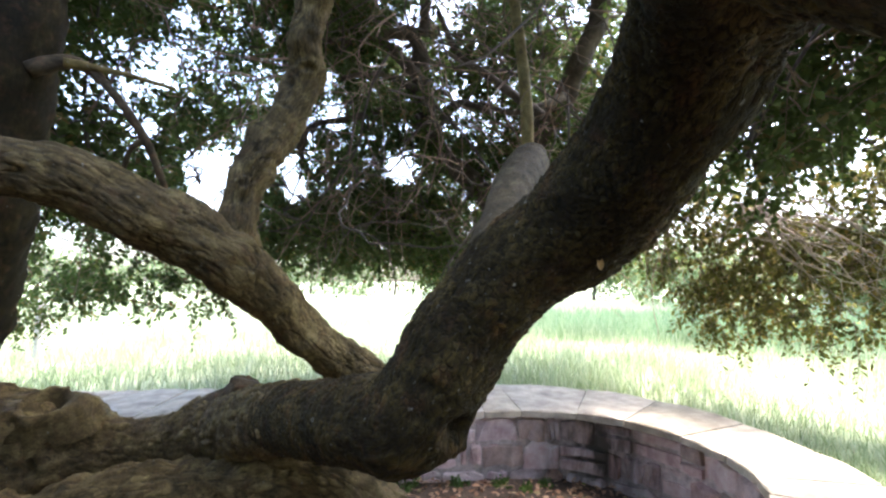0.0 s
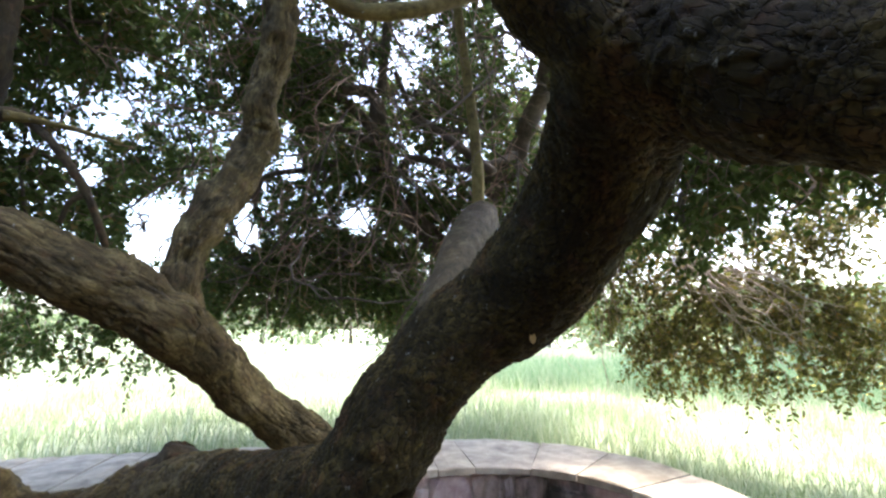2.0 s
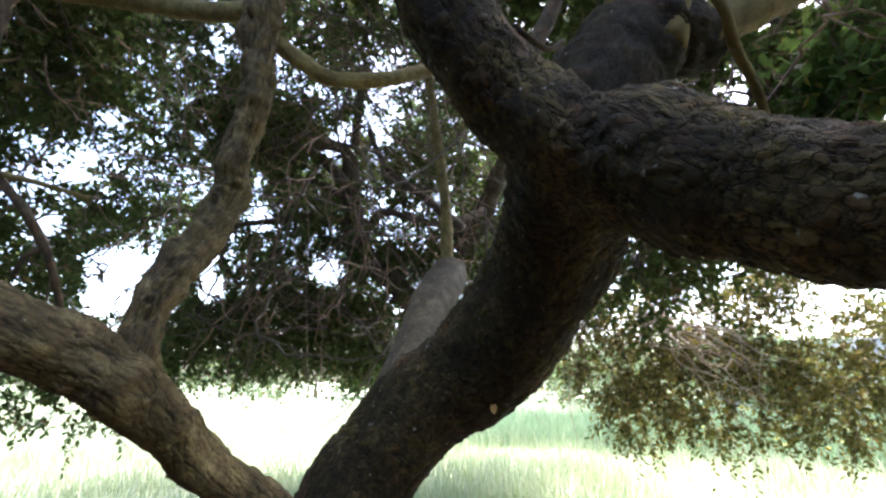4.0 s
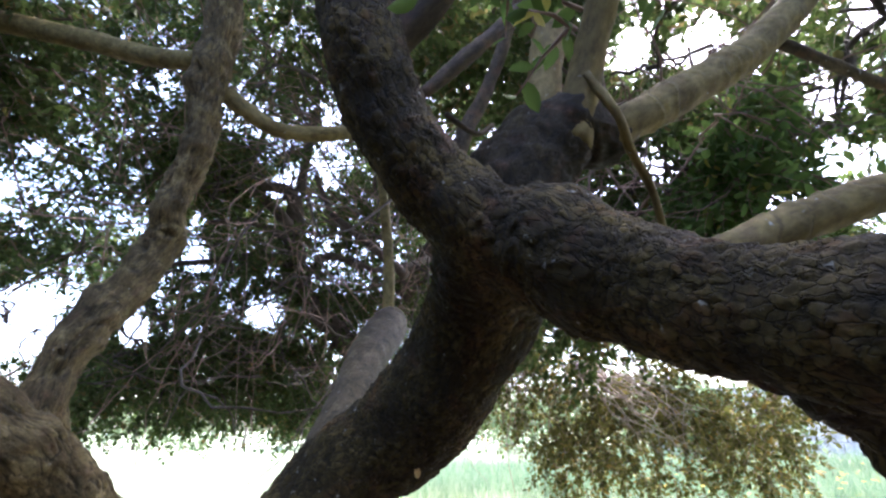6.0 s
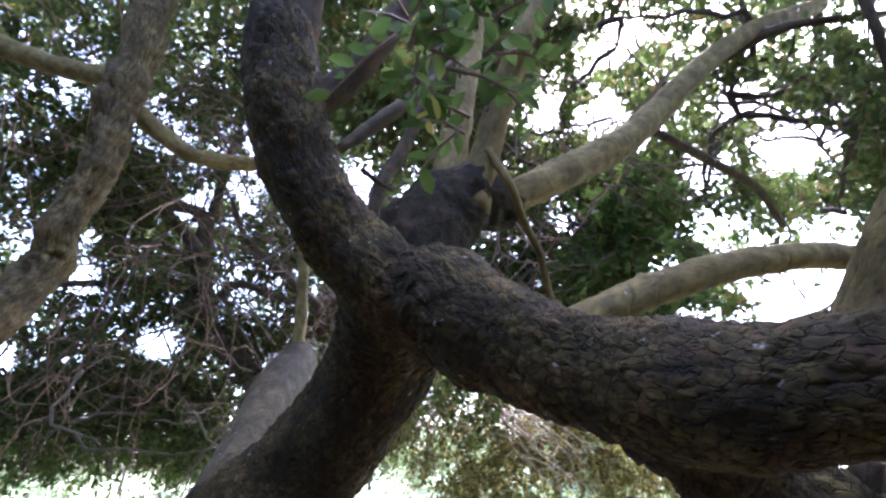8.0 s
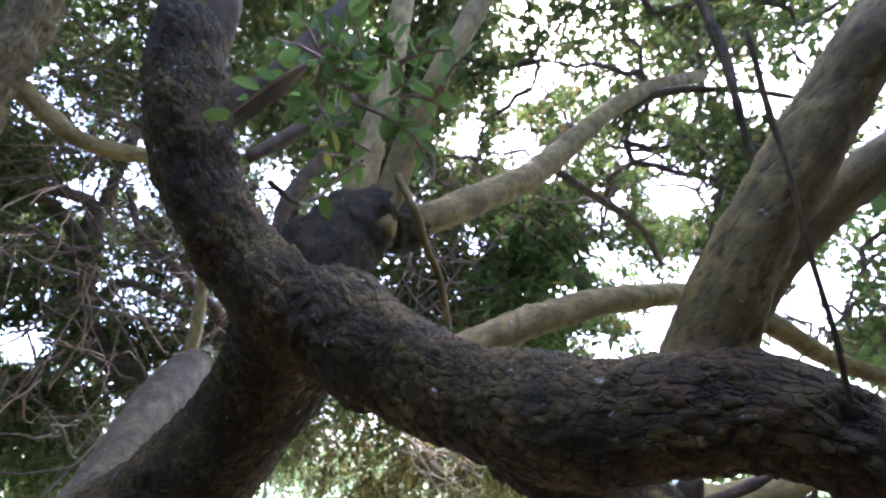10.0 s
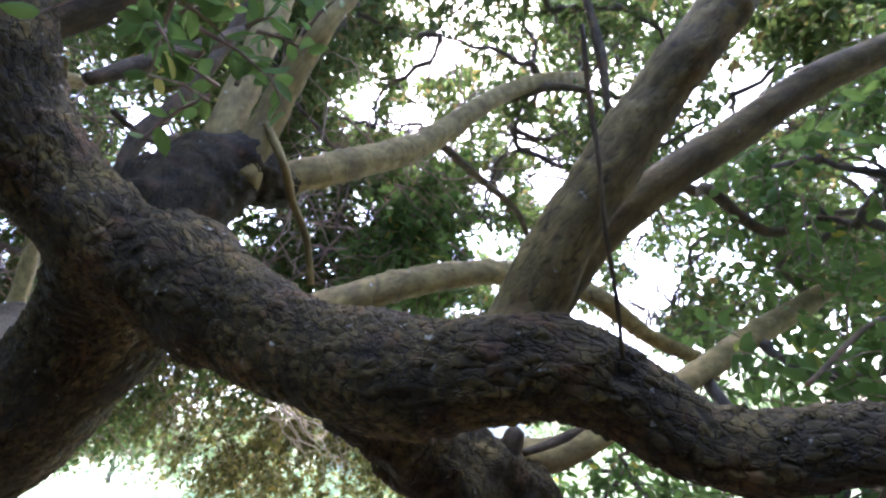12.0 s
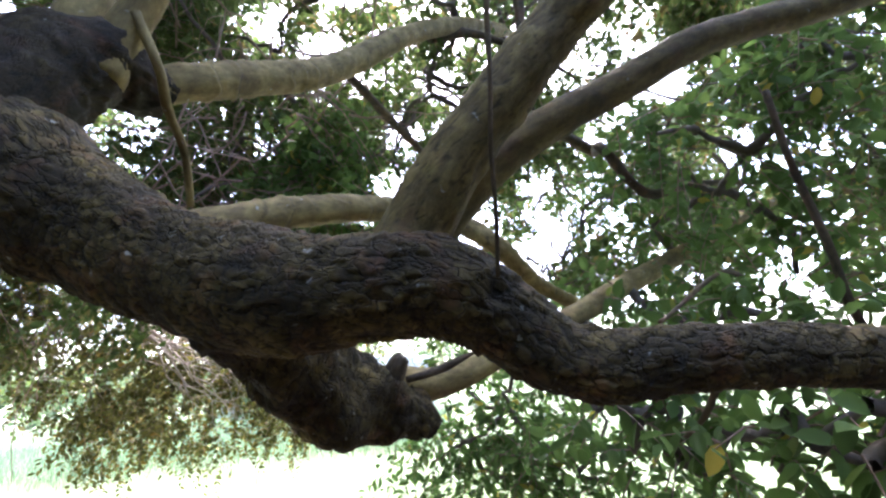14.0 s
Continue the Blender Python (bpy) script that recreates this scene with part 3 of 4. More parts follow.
FAR_LIMB_A = [(0.541, 4.565, 2.164, 0.1127), (0.315, 4.543, 2.473, 0.1071), (0.005, 4.523, 2.755, 0.0958), (-0.16, 4.398, 3.112, 0.1048), (-0.215, 4.365, 3.58, 0.0882), (-0.27, 4.346, 3.855, 0.0607), (-0.507, 4.246, 3.856, 0.0485), (-0.864, 4.151, 3.777, 0.0342)]
FAR_LIMB_B = [(0.895, 4.317, 2.834, 0.1348), (1.111, 4.092, 3.184, 0.1029), (1.206, 3.874, 3.446, 0.0833), (1.319, 3.753, 3.731, 0.086), (1.367, 3.723, 4.161, 0.0765)]
FAR_LIMB_C = [(-0.188, 4.402, 3.057, 0.0496), (-0.518, 4.394, 3.167, 0.0386), (-0.904, 4.4, 3.085, 0.0331), (-1.262, 4.308, 2.969, 0.027), (-1.343, 4.325, 2.727, 0.0216)]
FAR_LIMB_D = [(-0.173, 4.280, 3.372, 0.0647), (-0.453, 4.259, 3.668, 0.0539), (-0.680, 4.153, 3.750, 0.0474), (-0.947, 4.058, 3.672, 0.0412), (-1.125, 3.956, 3.696, 0.0301)]
FAR_LIMB_E = [(-0.210, 4.285, 3.292, 0.0431), (-0.453, 4.276, 3.426, 0.0377), (-0.653, 4.175, 3.435, 0.0316), (-0.947, 4.082, 3.339, 0.0206)]
FAR_LIMB_F = [(0.776, 3.519, 2.790, 0.0397), (0.548, 3.604, 3.007, 0.0363), (0.307, 3.688, 3.233, 0.0326), (0.124, 3.775, 3.422, 0.0287), (-0.043, 3.750, 3.779, 0.0239)]
FAR_LIMB_G = [(1.006, 3.703, 3.024, 0.0372), (0.752, 3.612, 2.893, 0.0272), (0.526, 3.615, 2.848, 0.0227), (0.307, 3.706, 2.978, 0.0186)]
FAR_LIMB_H = [(-0.179, 4.149, 3.803, 0.0474), (-0.153, 4.120, 4.223, 0.0474), (-0.100, 4.083, 4.749, 0.0422)]
FAR_LIMB_I = [(-0.076, 4.310, 2.942, 0.0431), (0.084, 4.197, 3.119, 0.0422), (0.237, 4.098, 3.107, 0.0309), (0.432, 4.005, 2.994, 0.0201)]
FAR_LIMB_J = [(-1.273, 4.308, 2.969, 0.0270), (-1.370, 4.321, 2.781, 0.0270), (-1.289, 4.336, 2.566, 0.0216), (-1.154, 4.347, 2.404, 0.0162)]
ROOT = [(-1.676, 1.688, 0.586, 0.1092), (-1.351, 1.722, 0.675, 0.0966), (-1.105, 1.779, 0.722, 0.0969), (-0.828, 1.817, 0.743, 0.0992), (-0.55, 1.754, 0.794, 0.0989), (-0.332, 1.705, 0.77, 0.091), (-0.165, 1.663, 0.655, 0.0784)]
STUMP_KNOB = [(-0.99, 2.047, 0.897, 0.0858), (-0.891, 2.011, 0.985, 0.0893), (-0.827, 1.987, 1.033, 0.0908), (-0.81, 1.986, 1.057, 0.0836)]
ELBOW_BURL = [(-0.041, 0.769, 1.255, 0.0551), (-0.004, 0.784, 1.25, 0.0525), (0.02, 0.794, 1.257, 0.0399), (0.03, 0.799, 1.26, 0.0263)]
SNAG_B = [(0.693, 0.107, 1.557, 0.0194), (0.694, 0.09, 1.581, 0.0137), (0.695, 0.082, 1.59, 0.009)]
SNAG_STICK = [(0.731, 0.100, 1.559, 0.0059), (0.768, 0.066, 1.571, 0.0070), (0.799, 0.041, 1.586, 0.0054), (0.824, 0.029, 1.596, 0.0028)]
CREST = [(0.496, -0.086, 1.662, 0.0162), (0.52, -0.12, 1.64, 0.0133), (0.543, -0.156, 1.621, 0.0068)]
VINE = [(0.39, -0.195, 1.894, 0.0021), (0.407, -0.184, 1.833, 0.0021), (0.418, -0.178, 1.782, 0.0018), (0.437, -0.167, 1.733, 0.0021), (0.463, -0.157, 1.683, 0.0019), (0.491, -0.144, 1.639, 0.0017)]
DEAD_TWIG = [(0.413, 0.346, 2.089, 0.0078), (0.451, 0.339, 2.02, 0.0072), (0.489, 0.367, 1.977, 0.0069), (0.543, 0.399, 1.935, 0.0066), (0.587, 0.437, 1.867, 0.0062)]
THIN_A = [(0.291, 0.616, 2.046, 0.0128), (0.309, 0.616, 2.146, 0.0159), (0.371, 0.635, 2.285, 0.0162), (0.436, 0.625, 2.479, 0.0147), (0.48, 0.598, 2.725, 0.0143)]
THIN_B = [(0.199, 0.541, 2.159, 0.0099), (0.253, 0.541, 2.225, 0.0151), (0.312, 0.536, 2.295, 0.0159), (0.402, 0.551, 2.418, 0.0148), (0.551, 0.602, 2.651, 0.0143)]
THIN_C = [(0.234, 0.496, 2.093, 0.0052), (0.301, 0.528, 2.086, 0.005), (0.359, 0.585, 2.156, 0.0049)]
RIGHT_A = [(1.362, -0.058, 2.235, 0.0149), (1.564, -0.121, 2.246, 0.0184), (1.408, -0.165, 2.171, 0.0145), (1.565, -0.252, 2.069, 0.0145), (1.812, -0.404, 2.151, 0.0129), (2.17, -0.637, 2.236, 0.0125), (2.593, -0.981, 2.33, 0.0116)]
RIGHT_B = [(1.114, -0.502, 2.066, 0.0066), (1.145, -0.516, 1.918, 0.007), (1.181, -0.544, 1.775, 0.0074), (1.223, -0.564, 1.639, 0.0083), (1.263, -0.597, 1.567, 0.0073)]
RIGHT_C = [(1.052, -0.245, 1.636, 0.0039), (1.338, -0.389, 1.761, 0.0061), (1.655, -0.486, 1.739, 0.0059)]
RIGHT_D = [(1.017, -0.315, 1.530, 0.0064), (1.045, -0.297, 1.490, 0.0052), (1.077, -0.266, 1.449, 0.0044), (1.125, -0.226, 1.419, 0.0036)]
MID_A = [(1.02, 0.441, 2.404, 0.0137), (1.3, 0.471, 2.406, 0.0137), (1.579, 0.506, 2.402, 0.0132), (1.839, 0.589, 2.356, 0.0123)]
MID_B = [(1.336, 0.018, 3.031, 0.0118), (1.407, 0.026, 2.794, 0.0171), (1.434, 0.047, 2.605, 0.0129), (1.504, 0.088, 2.437, 0.0092)]
MID_C = [(1.498, 0.419, 2.891, 0.0303), (1.701, 0.302, 2.995, 0.0172), (2.011, 0.124, 3.029, 0.0116), (2.315, -0.022, 3.025, 0.0108)]
# knots and hollows: x, y, z, width, depth
LEFT_DENTS = [(-0.773, 1.152, 1.651, 0.03, 0.03), (-0.824, 1.045, 1.757, 0.02, 0.012), (-0.598, 1.265, 1.609, 0.022, 0.014), (-0.665, 1.162, 1.648, 0.015, 0.012), (-0.884, 1.025, 1.752, 0.02, 0.012), (-0.48, 1.391, 1.396, 0.02, 0.012)]
UPRIGHT_DENTS = [(-0.587, 1.346, 1.746, 0.022, 0.03), (-0.599, 1.363, 1.792, 0.018, 0.025), (-0.573, 1.394, 1.922, 0.02, 0.018), (-0.517, 1.463, 2.074, 0.015, 0.015), (-0.454, 1.504, 2.216, 0.02, 0.02), (-0.519, 1.495, 2.163, 0.022, 0.02), (-0.655, 1.484, 1.754, 0.02, 0.02)]
LOG_DENTS = [(-1.24, 2.078, 0.747, 0.03, 0.05), (-1.017, 2.038, 0.733, 0.035, 0.04), (-1.546, 1.954, 0.799, 0.05, 0.03), (-1.732, 1.958, 0.729, 0.06, 0.04), (-0.965, 1.992, 0.971, 0.04, 0.03)]
TRUNK_DENTS = [(0.024, 0.718, 1.266, 0.03, 0.025), (-0.019, 0.672, 1.345, 0.02, 0.008), (0.495, -0.141, 1.625, 0.012, 0.008)]
# middles of single clumps of leaves
NEAR_TOP = [(0.16, 0.12, 1.96), (0.19, 0.1, 1.97), (0.22, 0.09, 1.96), (0.24, 0.07, 1.99), (0.2, 0.09, 2), (0.17, 0.11, 2.01), (0.24, 0.11, 1.91), (0.27, 0.08, 1.99)]
NEAR_RIGHT = [(1.2, -0.08, 1.48), (1.26, -0.16, 1.46), (1.29, -0.24, 1.47), (1.32, -0.12, 1.38), (1.25, -0.23, 1.39), (1.17, -0.32, 1.44), (1.08, -0.41, 1.48), (1.05, -0.43, 1.43), (1, -0.49, 1.49), (1.02, -0.48, 1.41), (1.1, -0.38, 1.38), (1.35, -0.27, 1.33), (1.04, -0.54, 1.44), (1.1, -0.6, 1.54)]
LOW_RIGHT = [(2.08, 0.62, 1.3), (2.12, 0.45, 1.43), (2.12, 0.31, 1.28), (2.16, 0.54, 1.15), (2.21, 0.21, 1.16), (2.32, 0.01, 1.12), (2.56, -0.19, 1.04), (2.21, 0.9, 1.16), (2.2, 0.69, 1.54), (2.33, 0.47, 1.1), (2.51, 0.13, 1.45)]
MID_RIGHT = [(1.48, -0.31, 2.21), (1.55, -0.42, 2.22), (1.64, -0.54, 2.16), (1.75, -0.47, 2.1), (1.88, -0.25, 2.06), (1.76, -0.59, 1.96), (1.6, -0.67, 2.16), (1.72, -0.64, 2.43), (1.77, -0.37, 2.2), (1.86, -0, 1.72), (1.53, -0.25, 1.68), (1.49, -0.38, 1.68), (1.43, -0.47, 1.66), (1.7, -0.59, 1.79), (1.55, -0.83, 2.31), (1.59, -0.76, 2.44)]
RIGHT_GAP = [(2.53, 0.82, 3.4), (2.93, 0.53, 3.56), (2.89, 0.68, 2.85), (2.79, 0.94, 2.92), (2.8, 0.7, 3.13), (2.73, 1.09, 3.17), (2.55, 1.02, 3.71), (3.03, 0.53, 3.23), (2.09, 1.02, 3.2), (2.07, 0.62, 3.61), (1.59, 1.31, 3.77)]
IVY = [(1.52, 0.99, 2.4), (1.54, 0.92, 2.51), (1.46, 1.03, 2.36), (1.56, 1.02, 2.3), (1.65, 0.92, 2.64)]


# ---- the ground: one sheet, soil by the tree, meadow beyond the wall ----
ARC = np.array([0.62, 2.60])       # middle of the wall's rounded corner
MEADOW = 0.36


def outside(x, y):
    """0 within the walled bed, 1 beyond the wall."""
    d_back = y - 3.95
    d_arc = np.hypot(x - ARC[0], y - ARC[1]) - 1.32
    side = 1.94 + 2.0 * np.clip((2.2 - y) / 1.2, 0, 1)   # soil widened under the crown, added to cut bounce light
    d_in = np.where((x > ARC[0]) & (y > ARC[1]), d_arc, np.maximum(d_back, x - side))
    d = np.maximum(d_in, -3.9 - x)
    return np.clip(d / 0.25 + 0.5, 0, 1)


rad = np.concatenate([np.linspace(0, 6, 61), 6 * 1.13 ** np.arange(1, 42)])
ang = np.linspace(0, 2 * math.pi, 160, endpoint=False)
GX = (rad[:, None] * np.cos(ang)).ravel()
GY = (rad[:, None] * np.sin(ang)).ravel() + 2.0
away = np.hypot(GX, GY)
GZ = outside(GX, GY) * MEADOW + 0.02 * fractal(np.stack([GX * 2, GY * 2, GX * 0], 1), 3)
GZ += np.clip((away - 8) / 60, 0, 1) * 0.5 * fractal(np.stack([GX / 9, GY / 9, GX * 0], 1), 2)
nr, na = len(rad), len(ang)
gi = np.arange(nr - 1)[:, None] * na
gj = np.arange(na)[None]
gk = (gj + 1) % na
ground = fast_mesh("ground", np.stack([GX, GY, GZ], 1), np.stack([gi + gj, gi + na + gj, gi + na + gk, gi + gk], -1).reshape(-1, 4), GROUND, kind="structure")
ground.data.shade_smooth()
tagged(ground, "leaf-strewn soil under the tree and sunlit meadow beyond", "ground")
soil = ground.data.attributes.new("soil", "FLOAT", "POINT")
soil.data.foreach_set("value", (1 - outside(GX, GY)).astype(np.float32))


# ---- the low stone wall with its broad coping ----
def wall_line(s):
    """Inner edge of the coping at s metres from its end, the outward way, and the coping's width there."""
    a, b = np.array([-3.303, 3.248]), np.array([0.62, 3.56])
    run = np.linalg.norm(b - a)
    if s <= run:
        d = (b - a) / run
        return a + d * s, np.array([-d[1], d[0]]), 0.93
    th = math.pi / 2 - (s - run) / 0.96
    o = np.array([math.cos(th), math.sin(th)])
    return ARC + 0.96 * o, o, 0.93 - 0.36 * min(1, (math.pi / 2 - th) / 1.4)


WALL_LONG = 3.935 + 0.96 * radians(132)
wall = empty("stone_wall", (0.6, 3.9, 0), "low curved garden wall of pink rubble stone with pale coping", "wall", kind="structure")
TOP = 0.53


def wall_block(name, s0, s1, d0, d1, z0, z1, mat, soft=0.008, rough=0.004, cuts=3):
    """A block of the wall between s0 and s1, d0 and d1 metres out from the inner edge, with eased edges."""
    bm = bmesh.new()
    rings = []
    for i in range(cuts + 1):
        f = i / cuts
        s = s0 + (s1 - s0) * f
        p, o, w = wall_line(s)
        e = soft if i in (0, cuts) else 0
        dd0, dd1 = d0, (d1 if d1 is not None else w)
        prof = [(dd0 + e, z0 + soft), (dd0 + e, z1 - soft), (dd0 + soft + e, z1 - e), (dd1 - soft - e, z1 - e), (dd1 - e, z1 - soft), (dd1 - e, z0 + soft)]
        rings.append([bm.verts.new((p[0] + o[0] * d + random.uniform(-rough, rough), p[1] + o[1] * d + random.uniform(-rough, rough), z + random.uniform(-rough, rough))) for d, z in prof])
    for a, b in zip(rings, rings[1:]):
        for q in range(6):
            bm.faces.new((a[q], a[(q + 1) % 6], b[(q + 1) % 6], b[q]))
    bm.faces.new(rings[0][::-1])
    bm.faces.new(rings[-1])
    bmesh.ops.recalc_face_normals(bm, faces=bm.faces)
    me = bpy.data.meshes.new(name)
    bm.to_mesh(me)
    bm.free()
    me.materials.append(mat)
    return adopt(new(name, me), wall)


random.seed(3)
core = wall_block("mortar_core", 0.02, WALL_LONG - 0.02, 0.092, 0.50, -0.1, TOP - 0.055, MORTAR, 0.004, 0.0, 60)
s = 0.0
while s < WALL_LONG - 0.1:
    w = random.choice((0.2, 0.24, 0.28, 0.33, 0.4))
    e = min(s + w, WALL_LONG)
    wall_block("coping_stone", s + 0.004, e - 0.004, random.uniform(-0.006, 0.006), None, TOP - 0.062, TOP + random.uniform(-0.004, 0.004), STONE_COPING, 0.009, 0.003, 3)
    s = e
courses = [(-0.06, 0.07), (0.07, 0.27), (0.27, 0.465)]
for z0, z1 in courses:
    s = random.uniform(0, 0.1)
    while s < WALL_LONG - 0.1:
        w = random.choice((0.1, 0.15, 0.2, 0.24, 0.32))
        e = min(s + w, WALL_LONG)
        g = random.uniform(0.006, 0.014)
        out = 0.035 + random.uniform(0, 0.045)
        if random.random() < 0.4:
            zm = z0 + (z1 - z0) * random.uniform(0.35, 0.65)
            for lo, hi in ((z0, zm), (zm, z1)):
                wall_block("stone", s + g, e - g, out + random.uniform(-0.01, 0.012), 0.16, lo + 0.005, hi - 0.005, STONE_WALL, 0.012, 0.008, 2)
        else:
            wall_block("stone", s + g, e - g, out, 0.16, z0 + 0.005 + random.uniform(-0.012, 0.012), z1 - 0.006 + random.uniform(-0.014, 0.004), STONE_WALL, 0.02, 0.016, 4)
        s = e

# ---- the old tree ----
tree = empty("old_tree", (-1.9, 2.2, 0.0), "old leaning evergreen tree with flaky bark and sprawling limbs", "tree")


def limb(name, pts, mat, label="", **kw):
    ob = bark_tube(name, pts, mat, None, label, **kw)
    return adopt(ob, tree)


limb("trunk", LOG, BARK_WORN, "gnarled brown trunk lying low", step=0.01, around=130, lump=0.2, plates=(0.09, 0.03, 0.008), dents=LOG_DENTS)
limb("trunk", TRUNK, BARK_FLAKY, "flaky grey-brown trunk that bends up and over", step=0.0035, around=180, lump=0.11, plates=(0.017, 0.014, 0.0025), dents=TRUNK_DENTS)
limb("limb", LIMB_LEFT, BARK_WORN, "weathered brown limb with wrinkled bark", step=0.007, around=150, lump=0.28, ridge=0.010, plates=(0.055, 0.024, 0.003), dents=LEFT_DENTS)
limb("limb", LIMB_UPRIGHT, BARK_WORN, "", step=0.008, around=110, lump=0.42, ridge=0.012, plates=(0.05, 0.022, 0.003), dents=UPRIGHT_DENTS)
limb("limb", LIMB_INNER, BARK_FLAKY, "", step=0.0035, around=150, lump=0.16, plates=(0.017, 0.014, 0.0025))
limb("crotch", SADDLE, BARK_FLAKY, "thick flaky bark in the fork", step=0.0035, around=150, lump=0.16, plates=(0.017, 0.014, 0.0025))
limb("branch", INNER_SHOOT_A, BARK_RUSSET, "", step=0.012, around=32, lump=0.15)
limb("branch", INNER_SHOOT_B, BARK_RUSSET, "", step=0.012, around=32, lump=0.15)
limb("limb", PALE_LIMB, BARK_PALE, "smooth pale grey cut limb", step=0.012, around=64, lump=0.05, plates=(0.06, 0.03, 0.001))
limb("branch", PALE_SHOOT, BARK_SMOOTH, "", step=0.03, around=14, lump=0.15)
limb("stub", DARK_STUB, BARK_SHADED, "dark broken stub with torn bark", step=0.006, around=72, lump=0.3, plates=(0.022, 0.015, 0.004))
limb("branch", STUB_LIMB, BARK_SMOOTH, "", step=0.012, around=28, lump=0.12)
limb("branch", STUB_LIMB_B, BARK_SMOOTH, "", step=0.012, around=28, lump=0.12)
limb("limb", CUT_LIMB, BARK_SMOOTH, "smooth tan limb with ringed scars", step=0.005, around=48, lump=0.1, rings=(0.05, 0.003))
limb("limb", LOW_LIMB, BARK_SMOOTH, "smooth tan limb with ringed scars", step=0.005, around=48, lump=0.1, rings=(0.06, 0.0025))
limb("limb", RISER_A, BARK_TAN, "", step=0.006, around=64, lump=0.12, plates=(0.02, 0.014, 0.0012))
limb("limb", RISER_B, BARK_TAN, "", step=0.008, around=48, lump=0.12)
limb("limb", LOWER_LIMB, BARK_FLAKY, "broken lower limb ending in a stub", step=0.004, around=90, lump=0.45, plates=(0.017, 0.014, 0.0025))
limb("branch", LOWER_BRANCH, BARK_SMOOTH, "", step=0.012, around=32, lump=0.12)
limb("branch", CURVED_LIMB, BARK_SMOOTH, "", step=0.02, around=20, lump=0.12)
limb("branch", SIDE_LIMB, BARK_SMOOTH, "", step=0.02, around=24, lump=0.12)
limb("limb", DARK_TRUNK, BARK_SHADED, "", step=0.02, around=48, lump=0.15, plates=(0.05, 0.03, 0.006))
limb("branch", DEAD_BRANCH, BARK_RUSSET, "dead branch, broken off and bare", step=0.02, around=16, lump=0.2)
limb("branch", DEAD_FORK, BARK_SMOOTH, "", step=0.02, around=10, lump=0.2)
limb("branch", DEAD_SPUR, BARK_RUSSET, "", step=0.02, around=10, lump=0.2)
limb("root", ROOT, BARK_WORN, "", step=0.01, around=100, lump=0.4, plates=(0.1, 0.03, 0.010))
limb("knob", STUMP_KNOB, BARK_RUSSET, "broken knob with weathered wood", step=0.008, around=48, lump=0.45, ridge=0.02)
limb("burl", ELBOW_BURL, BARK_FLAKY, "", step=0.004, around=90, lump=0.5, plates=(0.019, 0.013, 0.003))
limb("snag", SNAG_B, BARK_RUSSET, "", step=0.006, around=40, lump=0.4)
limb("snag", SNAG_STICK, BARK_RUSSET, "", step=0.006, around=20, lump=0.3)
limb("crest", CREST, BARK_SHADED, "broken crest of old bark", step=0.005, around=48, lump=0.5, plates=(0.019, 0.013, 0.002))
limb("vine", VINE, BARK_RUSSET, "", step=0.01, around=10, lump=0.2)
limb("dead_twig", DEAD_TWIG, BARK_SMOOTH, "", step=0.01, around=12, lump=0.25)
for line in (THIN_A, THIN_B, THIN_C, RIGHT_A, RIGHT_B, RIGHT_C, RIGHT_D, MID_A, MID_B, MID_C):
    limb("branch", line, BARK_RUSSET, "", step=0.02, around=14, lump=0.2)
limb("limb", FAR_LIMB_A, BARK_FAR, "", step=0.03, around=24, lump=0.2)
limb("limb", FAR_LIMB_B, BARK_FAR, "", step=0.03, around=24, lump=0.2)
for line in (FAR_LIMB_C, FAR_LIMB_D, FAR_LIMB_E, FAR_LIMB_F, FAR_LIMB_G, FAR_LIMB_H, FAR_LIMB_I, FAR_LIMB_J):
    limb("branch", line, BARK_FAR, "", step=0.03, around=14, lump=0.2)

# the hollow burl on the low trunk: a knobbly cup
def cup(name, at, r, h, mat, label):
    prof = [(1.25, -1.0), (1.2, -0.5), (1.1, -0.1), (1.0, 0.12), (0.86, 0.2), (0.7, 0.14), (0.6, -0.05), (0.52, -0.4), (0.3, -0.6), (0.02, -0.62)]
    m = 56
    th = np.linspace(0, 2 * math.pi, m, endpoint=False)
    P = np.array([(k * r * math.cos(t), k * r * 0.8 * math.sin(t), z * h) for k, z in prof for t in th])
    P = P * (1 + 0.5 * fractal(P / (0.5 * r) + 3, 3))[:, None]
    ca, sa = math.cos(radians(24)), math.sin(radians(24))
    P = P @ np.array([[1, 0, 0], [0, ca, sa], [0, -sa, ca]]) + np.array(at)
    n = len(prof)
    F = [[i * m + j, i * m + (j + 1) % m, (i + 1) * m + (j + 1) % m, (i + 1) * m + j] for i in range(n - 1) for j in range(m)]
    ob = mesh_ob(name, P.tolist(), F, mat, None, label)
    for key, vals in (("axis", P * 1.0), ("plate", np.tile([[0.9, 0.5, 0.0]], (len(P), 1)))):
        ob.data.attributes.new(key, "FLOAT_VECTOR", "POINT").data.foreach_set("vector", vals.astype(np.float32).ravel())
    return adopt(ob, tree)


cup("burl", (-1.70, 2.02, 0.965), 0.14, 0.12, BARK_WORN, "hollow burl with a rotted hole")

# ---- the crown: clumps on a dome round the limbs, with gaps to the sky ----
EYE0 = np.array([0.05, -0.12, 1.56])   # middle of the bed's open side, under the crown
